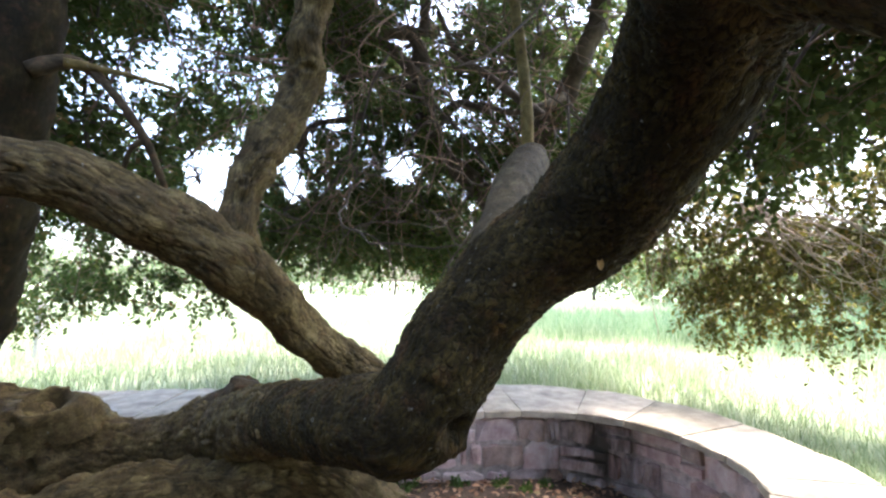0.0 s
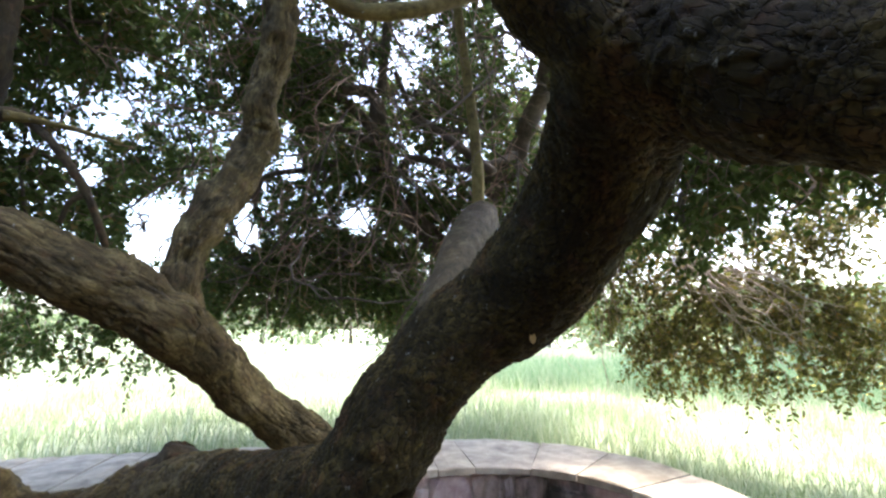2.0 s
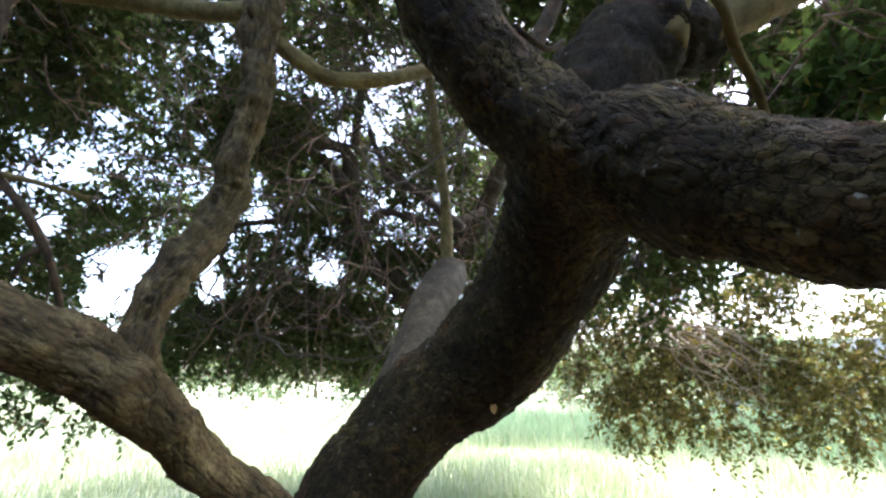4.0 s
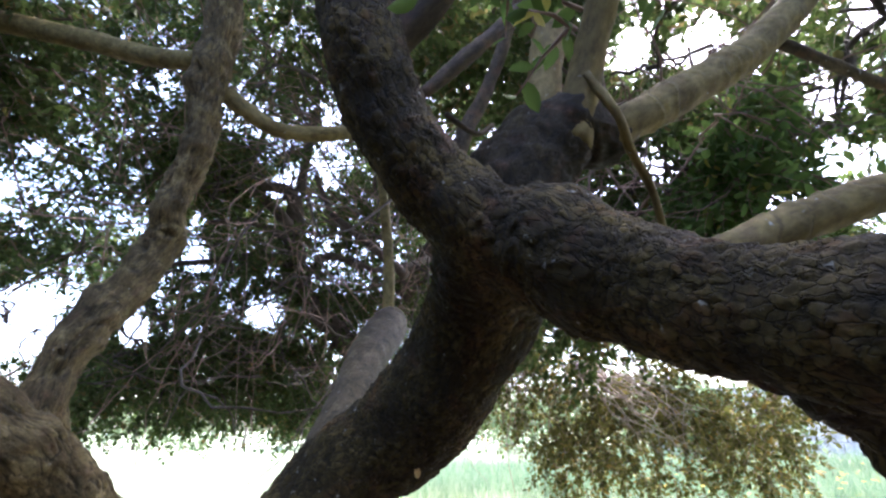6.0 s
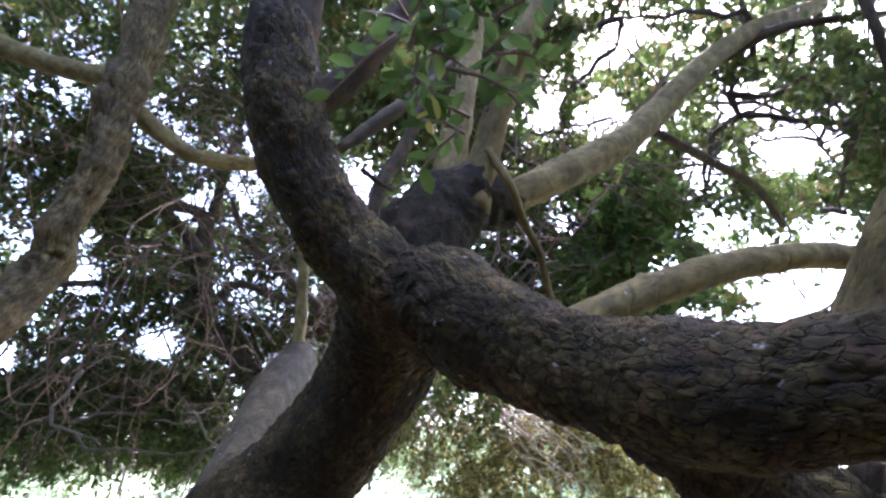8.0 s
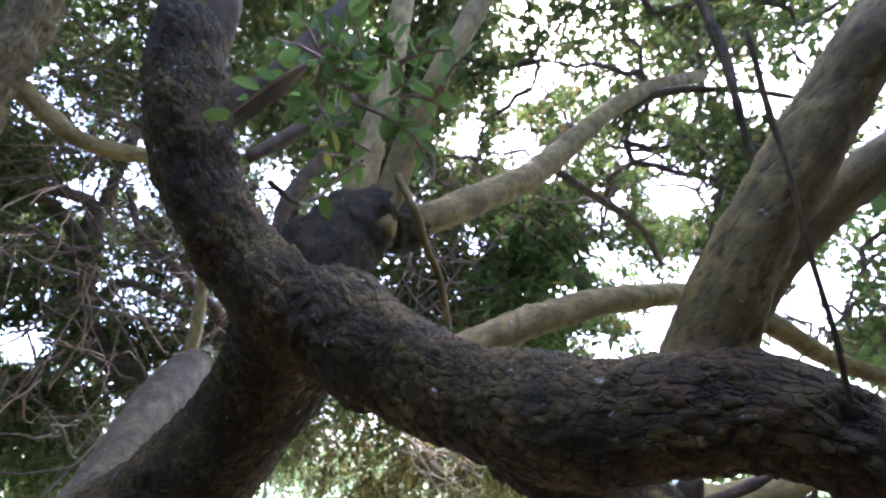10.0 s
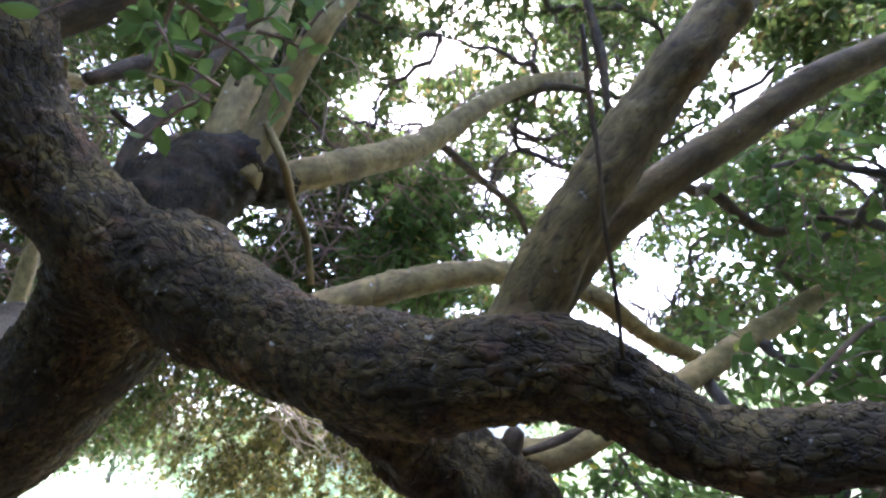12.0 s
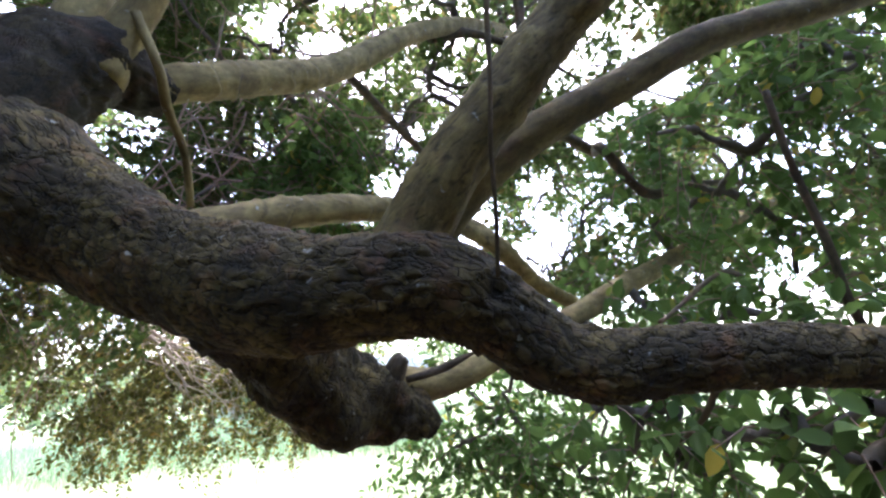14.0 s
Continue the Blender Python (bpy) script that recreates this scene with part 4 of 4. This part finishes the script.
# gaps in the crown: bearing from +y towards +x, height above level, half width, all in degrees
GAPS = [(-27, 11, 3.4), (-18, 10, 1.6), (-33, 15, 1.8), (-39, 3, 1.8), (-14, 19, 1.7), (-7, 27, 1.5), (-30, 26, 1.2), (-5, 28, 1.8), (-5, 13, 2.0),
        (15, 34, 2.5), (45, 29, 1.8), (56, 22, 2.4), (61, 25, 2.0), (52, 39, 3.8), (44, 42, 3.0), (57, 46, 3.8), (72, 30, 4.2), (65, 15, 3.6), (59, 14, 2.8),
        (77, 13, 4.2), (81, 16, 4.4), (57, 16, 2.4), (84, 36, 2.8), (90, 8, 2.6), (97, 31, 3.2), (102, 21, 3.2), (71, 21, 2.4), (69, 35, 3.2), (63, 30, 2.6), (79, 22, 2.6)]


def away_from_gaps(P):
    """True where a point leaves the gaps free; their rims are ragged."""
    v = unit(P - EYE0)
    b, e = np.degrees(np.arctan2(v[:, 0], v[:, 1])), np.degrees(np.arcsin(v[:, 2]))
    rag = 1 + 0.9 * fractal(np.stack([b / 2.2, e / 2.2, 0 * b], 1), 2)
    ok = np.ones(len(P), bool)
    for gb, ge, gr in GAPS:
        ok &= np.hypot((b - gb) * np.cos(np.radians(e)), e - ge) > gr * rag
    return ok


def dome(n, b0, b1, e0, e1, r0, r1, thin=0.0):
    """Clump middles on a shell; thin takes out patches."""
    b = rng.uniform(b0, b1, n)
    se = rng.uniform(math.sin(radians(e0)), math.sin(radians(e1)), n)
    e = np.degrees(np.arcsin(se))
    keep = fractal(np.stack([b / 8, e / 6, 0 * b], 1), 2) > thin
    b, e = np.radians(b[keep]), np.radians(e[keep])
    r = rng.uniform(r0, r1, len(b))
    return EYE0 + np.stack([np.sin(b) * np.cos(e), np.cos(b) * np.cos(e), np.sin(e)], 1) * r[:, None]


def fill(centres, size, per_clump, leaf, mat, label="", length=0.26, per=12, droop=0.35, flat=0.7, simple=False):
    r = rng.uniform(0.7, 1.3, (len(centres), 1)) * size * np.array([[1, 1, flat]])
    O, W = clump_points(centres, r, [per_clump] * len(centres))
    L = rng.uniform(0.6, 1.3, len(O)) * length
    keep = away_from_gaps(O + W * L[:, None] * 0.6)
    O, W, L = O[keep], W[keep], L[keep]
    crown(tree, O, W, L, leaf, mat, label, per, droop, simple=simple)
    return centres


ahead = fill(np.vstack([dome(360, -70, -30, 6, 60, 3.4, 5.4, -0.36), dome(580, -34, 27, 3, 60, 4.5, 6.2, -0.18)]), 0.3, 24, 0.056, LEAF, "dark green leathery leaves", 0.2, flat=0.45, simple=True)
deep = fill(dome(380, -75, 27, 1, 60, 6.2, 7.6, 0.06), 0.45, 26, 0.085, LEAF, "dark green leathery leaves", 0.3, flat=0.4, simple=True)
right = fill(dome(700, 30, 120, 9, 60, 2.2, 3.8, -0.12), 0.2, 19, 0.047, LEAF, "dark green leathery leaves", 0.18, flat=0.5, simple=True)
deep_right = fill(dome(300, 44, 120, 8, 60, 3.8, 5.2, 0.07), 0.34, 22, 0.07, LEAF, "dark green leathery leaves", 0.26, flat=0.5, simple=True)
# unseen leafage at the back and overhead, added to block skylight from the trunk
unseen_behind = fill(dome(580, 132, 290, -16, 39, 2.6, 4.6, -1), 0.48, 16, 0.14, LEAF, "dark green leathery leaves", per=10, simple=True)
unseen_above = fill(dome(90, -100, 130, 58, 88, 2.8, 4.4, -1), 0.4, 22, 0.09, LEAF, "dark green leathery leaves", per=10, simple=True)
# added clumps, mostly unseen, that keep direct sun off the pale limb
sun_screen = fill(np.vstack([dome(34, 14, 38, 36, 54, 3.5, 4.6, -1), dome(40, -30, 40, 54, 86, 3.0, 4.4, -1)]), 0.38, 24, 0.08, LEAF, "dark green leathery leaves", per=10, simple=True)
low_ahead = fill(dome(64, -26, 3, 1, 11, 4.6, 6.2, -1), 0.34, 28, 0.055, LEAF, "dark green leathery leaves", 0.2, flat=0.4, simple=True)
droopers = np.array([(2.5, 3.7, 1.9), (2.9, 3.6, 1.75), (2.7, 3.9, 1.5), (3.2, 3.3, 1.7), (2.3, 4.1, 1.6), (3.5, 3.0, 1.55), (2.6, 4.2, 1.25), (3.1, 3.6, 1.3), (3.7, 3.2, 1.3), (2.5, 4.0, 2.3), (3.2, 3.4, 2.2), (3.8, 2.8, 1.9), (3.6, 3.3, 2.5), (2.0, 4.2, 2.1), (1.9, 4.3, 2.5)])
fill(droopers, 0.34, 110, 0.05, LEAF_OLIVE, "olive-green drooping leaves", 0.22, 12, 0.45)
low_left = np.array([(-2.1, 3.9, 1.5), (-2.6, 3.8, 1.6), (-3.2, 4.2, 1.45), (-3.7, 4.4, 1.6), (-4.2, 4.6, 1.2), (-3.4, 4.0, 1.9), (-2.4, 4.2, 1.9), (-2.9, 3.9, 2.1), (-0.7, 5.4, 1.85), (-0.3, 5.2, 2.0), (0.2, 5.0, 1.9), (-1.1, 5.4, 1.9), (-0.6, 5.0, 2.3), (0.0, 4.9, 2.4), (1.6, 5.2, 1.8), (1.2, 5.0, 2.1), (-1.0, 5.0, 2.6), (0.4, 4.8, 2.8), (-0.4, 4.7, 2.8)])
fill(low_left, 0.3, 70, 0.05, LEAF, "dark green leathery leaves", 0.2, 12, 0.3)
# clumps added up the sun's rays to shade the left coping
over_wall = np.stack([rng.uniform(-1.4, -0.2, 9), rng.uniform(4.2, 4.8, 9), rng.uniform(4.0, 4.6, 9)], 1)
fill(over_wall, 0.36, 40, 0.07, LEAF, "dark green leathery leaves", 0.24, simple=True)
fill(np.array(RIGHT_GAP), 0.22, 26, 0.045, LEAF, "dark green leathery leaves", 0.18)
fill(np.array(IVY), 0.2, 60, 0.045, LEAF_GREEN, "", 0.18)
fill(np.array(LOW_RIGHT), 0.26, 30, 0.047, LEAF_GREEN, "green leaves hanging in sprays", 0.24, 12, 0.8)
fill(np.array(MID_RIGHT), 0.17, 22, 0.045, LEAF_GREEN, "green leaves on thin twigs", 0.18, 10)
fill(np.array(NEAR_RIGHT), 0.1, 7, 0.045, LEAF_GREEN, "green leaves on thin twigs", 0.14, 9)
fill(np.array(NEAR_TOP), 0.035, 4, 0.025, LEAF_GREEN, "glossy oval leaves on a drooping sprig", 0.06, 6)


def branchlets(starts, ends, r0, r1, mat, bow=0.14, name="branchwork"):
    """Thin bent branches from starts to ends, five-sided."""
    n, k, m = len(starts), 9, 5
    s = np.linspace(0, 1, k)
    L = np.linalg.norm(ends - starts, axis=1)
    off = rng.normal(size=(n, 3)) * bow * L[:, None]
    wob = rng.normal(size=(n, k, 3)) * 0.018 * L[:, None, None]
    wob[:, 0] = wob[:, -1] = 0
    C = starts[:, None] * (1 - s)[None, :, None] + ends[:, None] * s[None, :, None] + off[:, None] * (np.sin(math.pi * s))[None, :, None] + wob
    T = unit(np.gradient(C, axis=1))
    A = unit(np.cross(T, np.array([0.31, 0.52, 0.8])))
    Bv = np.cross(T, A)
    R = (r0[:, None] * (1 - s) + r1[:, None] * s)[..., None]
    V = np.stack([C + (A * math.cos(q) + Bv * math.sin(q)) * R for q in np.arange(m) * 2 * math.pi / m], 2)
    i = np.arange(k - 1)[:, None] * m
    j = np.arange(m)[None]
    jk = (j + 1) % m
    F = np.stack([i + j, i + jk, i + m + jk, i + m + j], -1).reshape(-1, 4)
    F = (np.arange(n)[:, None, None] * (k * m) + F[None]).reshape(-1, 4)
    ob = fast_mesh(name, V.reshape(-1, 3), F, mat, tree)
    ob.data.shade_smooth()
    return C


nodes = np.array([p[:3] for L in (LIMB_UPRIGHT[5:], FAR_LIMB_A, FAR_LIMB_B, FAR_LIMB_C, SIDE_LIMB, CURVED_LIMB[2:], STUB_LIMB[3:], STUB_LIMB_B[2:], CUT_LIMB[4:], RISER_A[6:], RISER_B[5:], LOWER_BRANCH[5:], LOW_LIMB[7:], DARK_TRUNK[3:], PALE_SHOOT) for p in L])


def join_up(centres):
    """Each clump hangs from the nearest limb, or from a clump nearer to one."""
    free = nodes
    d = np.linalg.norm(centres[:, None] - free[None], axis=2).min(1)
    have = list(free)
    starts, ends, thick = [], [], []
    for i in np.argsort(d):
        H = np.array(have)
        q = np.linalg.norm(H - centres[i], axis=1)
        k = int(q.argmin())
        starts.append(H[k])
        ends.append(centres[i])
        thick.append(0.006 + 0.013 * math.exp(-d[i] / 1.2))
        have.append(centres[i])
    thick = np.array(thick)
    return branchlets(np.array(starts), np.array(ends), thick, thick * 0.45, TWIG_DARK)


for crowd in (ahead[::2], ahead[1::2], right[::2], right[1::3], unseen_behind[::4], unseen_above[::3], deep[::3], deep_right[::3], sun_screen[::3], low_ahead, droopers, low_left, over_wall, np.array(RIGHT_GAP), np.array(LOW_RIGHT), np.array(MID_RIGHT), np.array(NEAR_RIGHT)):
    join_up(crowd)

# thin crossing twigs inside the crown
pick = rng.integers(0, len(ahead), 640)
branchwork_ends = ahead[pick] + rng.normal(size=(640, 3)) * np.array([0.45, 0.45, 0.4])
branchlets(ahead[pick], branchwork_ends, np.full(640, 0.006), np.full(640, 0.002), TWIG)

# bare crooked twigs hanging between the limbs and the leaves
def tangle(n, b0, b1, e0, e1, r0, r1, long, thick, mat):
    st = dome(n, b0, b1, e0, e1, r0, r1, -1)
    way = unit(rng.normal(size=(n, 3)) * np.array([1.0, 1.0, 0.7]) + np.array([0, 0, -0.55]))
    C = branchlets(st, st + way * (long * rng.uniform(0.5, 1.4, n))[:, None], np.full(n, thick), np.full(n, thick * 0.45), mat, 0.22)
    mid = C[:, 4]
    branchlets(mid, mid + unit(rng.normal(size=(n, 3)) + np.array([0, 0, -0.6])) * (0.45 * long * rng.uniform(0.5, 1.3, n))[:, None], np.full(n, thick * 0.6), np.full(n, thick * 0.3), mat, 0.22)


tangle(110, -14, 16, 8, 44, 2.9, 4.2, 0.75, 0.005, TWIG)
tangle(60, -14, 16, 6, 44, 3.2, 4.4, 0.9, 0.009, TWIG_DARK)
tangle(120, -62, -14, 4, 46, 3.0, 4.4, 0.6, 0.0055, TWIG)
tangle(120, 34, 62, 16, 40, 1.7, 3.0, 0.45, 0.0045, TWIG)
tangle(110, 62, 112, 4, 42, 2.0, 3.2, 0.45, 0.0045, TWIG_DARK)

# bare grey twigs and hanging shoots within the drooping clump
k = 32
st = np.tile(np.array([[2.35, 3.5, 2.05]]), (k, 1)) + rng.normal(size=(k, 3)) * 0.1
en = st + np.stack([rng.uniform(0.2, 0.95, k), rng.uniform(-0.55, 0.0, k), rng.uniform(-0.7, -0.1, k)], 1)
C = branchlets(st, en, np.full(k, 0.009), np.full(k, 0.0025), TWIG_GREY)
mid = C[:, 5]
branchlets(mid, mid + rng.normal(size=(k, 3)) * 0.12 + np.array([0.15, -0.1, -0.2]), np.full(k, 0.004), np.full(k, 0.0015), TWIG_GREY)
k = 26
st = np.stack([rng.uniform(1.75, 2.4, k), rng.uniform(3.9, 4.5, k), rng.uniform(1.9, 2.3, k)], 1)
branchlets(st, st + np.stack([rng.normal(size=k) * 0.06, rng.normal(size=k) * 0.06, -rng.uniform(0.4, 1.0, k)], 1), np.full(k, 0.005), np.full(k, 0.002), TWIG)

# ---- meadow grass ----
def grass(n, b0, b1, r0, r1, tall, name, mat, label, fade=1.0):
    """Blades between two bearings and two distances, in tufts; a high fade thins them towards the far side."""
    bear = np.radians(rng.uniform(b0, b1, n))
    r = r0 + (r1 - r0) * rng.random(n) ** fade
    x, y = r * np.sin(bear), r * np.cos(bear)
    keep = outside(x, y) > 0.95
    w = np.hypot(x - ARC[0], y - ARC[1])
    keep &= ~((x > -4.1) & (x < 2.2) & (y < 4.55) & (w < 1.95)) & ~((x > -4.1) & (x < 0.7) & (y < 4.5))
    keep &= fractal(np.stack([x * 1.4, y * 1.4, 0 * x], 1), 3) > rng.uniform(-0.9, 0.3, n)
    x, y = x[keep], y[keep]
    n = len(x)
    h = tall * rng.uniform(0.5, 1.2, n) * (1 + 0.7 * fractal(np.stack([x * 0.8, y * 0.8, 0 * x + 5], 1), 2))
    lean = rng.normal(size=(n, 2)) * 0.3
    b = np.stack([x, y, np.full(n, MEADOW - 0.05)], 1)
    a = rng.uniform(0, math.pi, n)
    sd_ = np.stack([np.cos(a), np.sin(a), 0 * a], 1) * (0.0018 + 0.0004 * np.hypot(x, y))[:, None]
    m = b + np.stack([lean[:, 0] * h * 0.35, lean[:, 1] * h * 0.35, h * 0.6], 1)
    t = b + np.stack([lean[:, 0] * h, lean[:, 1] * h, h], 1)
    V = np.stack([b - sd_, b + sd_, m + sd_ * 0.8, m - sd_ * 0.8, t], 1).reshape(-1, 3)
    o = (np.arange(n) * 5)[:, None]
    F = np.concatenate([o + np.array([[0, 1, 2]]), o + np.array([[0, 2, 3]]), o + np.array([[3, 2, 4]])], 0)
    return tagged(fast_mesh(name, V, F, mat), label, "grass")


grass(110000, -75, 110, 3.2, 13.0, 0.22, "meadow_grass", GRASS, "green meadow grass in the sun beyond the wall", 2.2)
grass(90000, -75, 110, 4.0, 26, 0.34, "hazed_grass", GRASS_HAZED, "tall meadow grass, paled for sun glare and haze", 0.9)
# band of far grass, its shade given by a darker blade colour
grass(14000, 6, 30, 9.0, 14.5, 0.5, "shaded_grass", GRASS_SHADED, "tall grass before the bushes, deep green for the trees' shade")
grass(32000, 26, 64, 8.6, 14.5, 0.6, "shaded_grass", GRASS_SHADED, "tall grass before the bushes, deep green for the trees' shade")

# ---- distance: bushes and a block wall ----
def bush(x, y, w, h, label):
    ob = empty("bush", (x, y, MEADOW), label, "bush", "bushes beyond the meadow")
    k = max(4, int(w * 1.6))
    c = np.stack([x + rng.uniform(-w / 2, w / 2, k), y + rng.uniform(-w / 4, w / 4, k), MEADOW + h * rng.uniform(0.25, 0.7, k)], 1)
    O, W = clump_points(c, np.tile([[w / 4, w / 5, h * 0.33]], (k, 1)), [55] * k)
    O[:, 2] = np.maximum(O[:, 2], MEADOW + 0.05)
    LV, LF, TV, TF = sprays(O, W, np.full(len(O), 0.5), 0.2, 9, 0.2, True)
    fast_mesh("leafage", LV, LF, LEAF_FAR, ob)
    stem = [(x, y, MEADOW - 0.1, 0.12), (x + 0.1, y, MEADOW + h * 0.3, 0.09), (x, y + 0.1, MEADOW + h * 0.6, 0.05)]
    adopt(bark_tube("stem", stem, BARK_FAR, None, "", 0.2, 8), ob)


random.seed(5)
for bearing, dist, w, h in ((-40, 34, 9, 4), (-28, 38, 8, 3.5), (-16, 40, 9, 4), (-6, 36, 8, 4), (2, 33, 5, 4.5), (10, 34, 7, 3.5), (18, 30, 8, 4.5), (26, 30, 8, 4), (33, 24, 7, 3.5), (40, 20, 6, 3.2), (44, 17, 4, 2.6), (60, 30, 9, 5), (72, 28, 9, 5), (85, 30, 9, 5)):
    bush(dist * math.sin(radians(bearing)), dist * math.cos(radians(bearing)), w, h, "hazy grey-green bush at the meadow's edge")

far_wall = empty("block_wall", (14, 13, MEADOW), "old grey block wall beyond the meadow", "wall", kind="structure")
random.seed(9)
wa, wb = np.array([12.2, 14.6]), np.array([20.5, 11.2])
wd = (wb - wa) / np.linalg.norm(wb - wa)
wn2 = np.array([-wd[1], wd[0]])
length = float(np.linalg.norm(wb - wa))


def block(name, s0, s1, z0, z1, deep, mat):
    bm = bmesh.new()
    bmesh.ops.create_cube(bm, size=1)
    for v in bm.verts:
        s_ = s0 if v.co.x < 0 else s1
        d_ = 0.0 if v.co.y < 0 else deep
        p = wa + wd * s_ + wn2 * d_
        v.co = (p[0], p[1], z0 if v.co.z < 0 else z1)
    bmesh.ops.bevel(bm, geom=bm.edges[:], offset=0.015, segments=1, affect="EDGES")
    me = bpy.data.meshes.new(name)
    bm.to_mesh(me)
    bm.free()
    me.materials.append(mat)
    return adopt(new(name, me), far_wall)


for row in range(7):
    s0 = -random.uniform(0, 0.5)
    while s0 < length:
        s1 = s0 + random.uniform(0.6, 1.3)
        block("block", s0 + 0.01, s1 - 0.01, MEADOW - 0.2 + row * 0.38, MEADOW - 0.2 + (row + 1) * 0.38 - 0.015, 0.5 + random.uniform(-0.02, 0.02), STONE_BLUE)
        s0 = s1

# a pale post in the meadow
post = empty("fence_post", (-5.2, 6.0, MEADOW), "weathered pale wooden post in the grass", "post")
adopt(bark_tube("shaft", [(-5.2, 6.0, MEADOW - 0.1, 0.055), (-5.2, 6.0, 0.8, 0.052), (-5.19, 6.0, 1.25, 0.05)], PALE_WOOD, None, "", 0.02, 20, 0.05), post)

# ---- leaf litter in the walled bed ----
n = 5200
x, y = rng.uniform(-2.4, 1.7, n), rng.uniform(0.6, 3.55, n)
keep = outside(x, y) < 0.02
x, y = x[keep], y[keep]
n = len(x)
d = unit(np.stack([rng.normal(size=n), rng.normal(size=n), 0.25 * rng.normal(size=n)], 1))
up = unit(np.array([0, 0, 1.0]) + 0.35 * rng.normal(size=(n, 3)))
up = unit(up - d * (up * d).sum(1)[:, None])
V, F = leaves_at(np.stack([x, y, 0.012 + 0.02 * rng.random(n)], 1), d, up, 0.03 + 0.035 * rng.random(n))
tagged(fast_mesh("leaf_litter", V, F, LITTER), "dry brown fallen leaves on the soil", "leaves")

# small weeds at the foot of the wall
def weed(x, y, size):
    ob = empty("weed", (x, y, 0.0), "small green weed at the foot of the wall", "plant", "weeds by the wall")
    k = 16
    a = rng.uniform(0, 2 * math.pi, k)
    w = unit(np.stack([np.cos(a), np.sin(a), rng.uniform(0.5, 1.6, k)], 1))
    LV, LF, TV, TF = sprays(np.tile([[x, y, 0.0]], (k, 1)), w, rng.uniform(0.5, 1.0, k) * size, 0.035, 6, 0.3)
    fast_mesh("leafage", LV, LF, LEAF_GREEN, ob)
    fast_mesh("stem", TV, TF, LEAF_GREEN, ob)


for x, y, z in ((0.42, 3.5, 0.11), (0.75, 3.48, 0.09), (0.1, 3.5, 0.1), (-0.25, 3.45, 0.14), (0.6, 3.42, 0.07), (-0.6, 3.4, 0.1)):
    weed(x, y, z)

# yellow meadow flowers by the far wall
k = 260
b = np.radians(rng.uniform(36, 66, k))
r = rng.uniform(8, 15, k)
c = np.stack([r * np.sin(b), r * np.cos(b), MEADOW + rng.uniform(0.28, 0.5, k)], 1)
V, F = [], []
for i in range(6):
    a = i * math.pi / 3
    al = np.tile([[math.cos(a), math.sin(a), 0.25]], (k, 1))
    v, f = leaves_at(c, unit(al), np.tile([[0, 0, 1.0]], (k, 1)), np.full(k, 0.035))
    F.append(f + sum(len(q) for q in V))
    V.append(v)
tagged(fast_mesh("meadow_flowers", np.vstack(V), np.vstack(F), PETAL), "small yellow meadow flowers", "flowers")

# a dry leaf caught on the bark
V, F = leaves_at(np.array([[0.226, 0.66, 1.515]]), unit(np.array([[-0.2, -0.2, 1.0]])), unit(np.array([[0.2, -1.0, 0.1]])), np.array([0.02]), 0.6)
tagged(mesh_ob("fallen_leaf", V.tolist(), F.tolist(), PETAL_DRY), "small dry yellow leaf caught on the bark", "leaf")
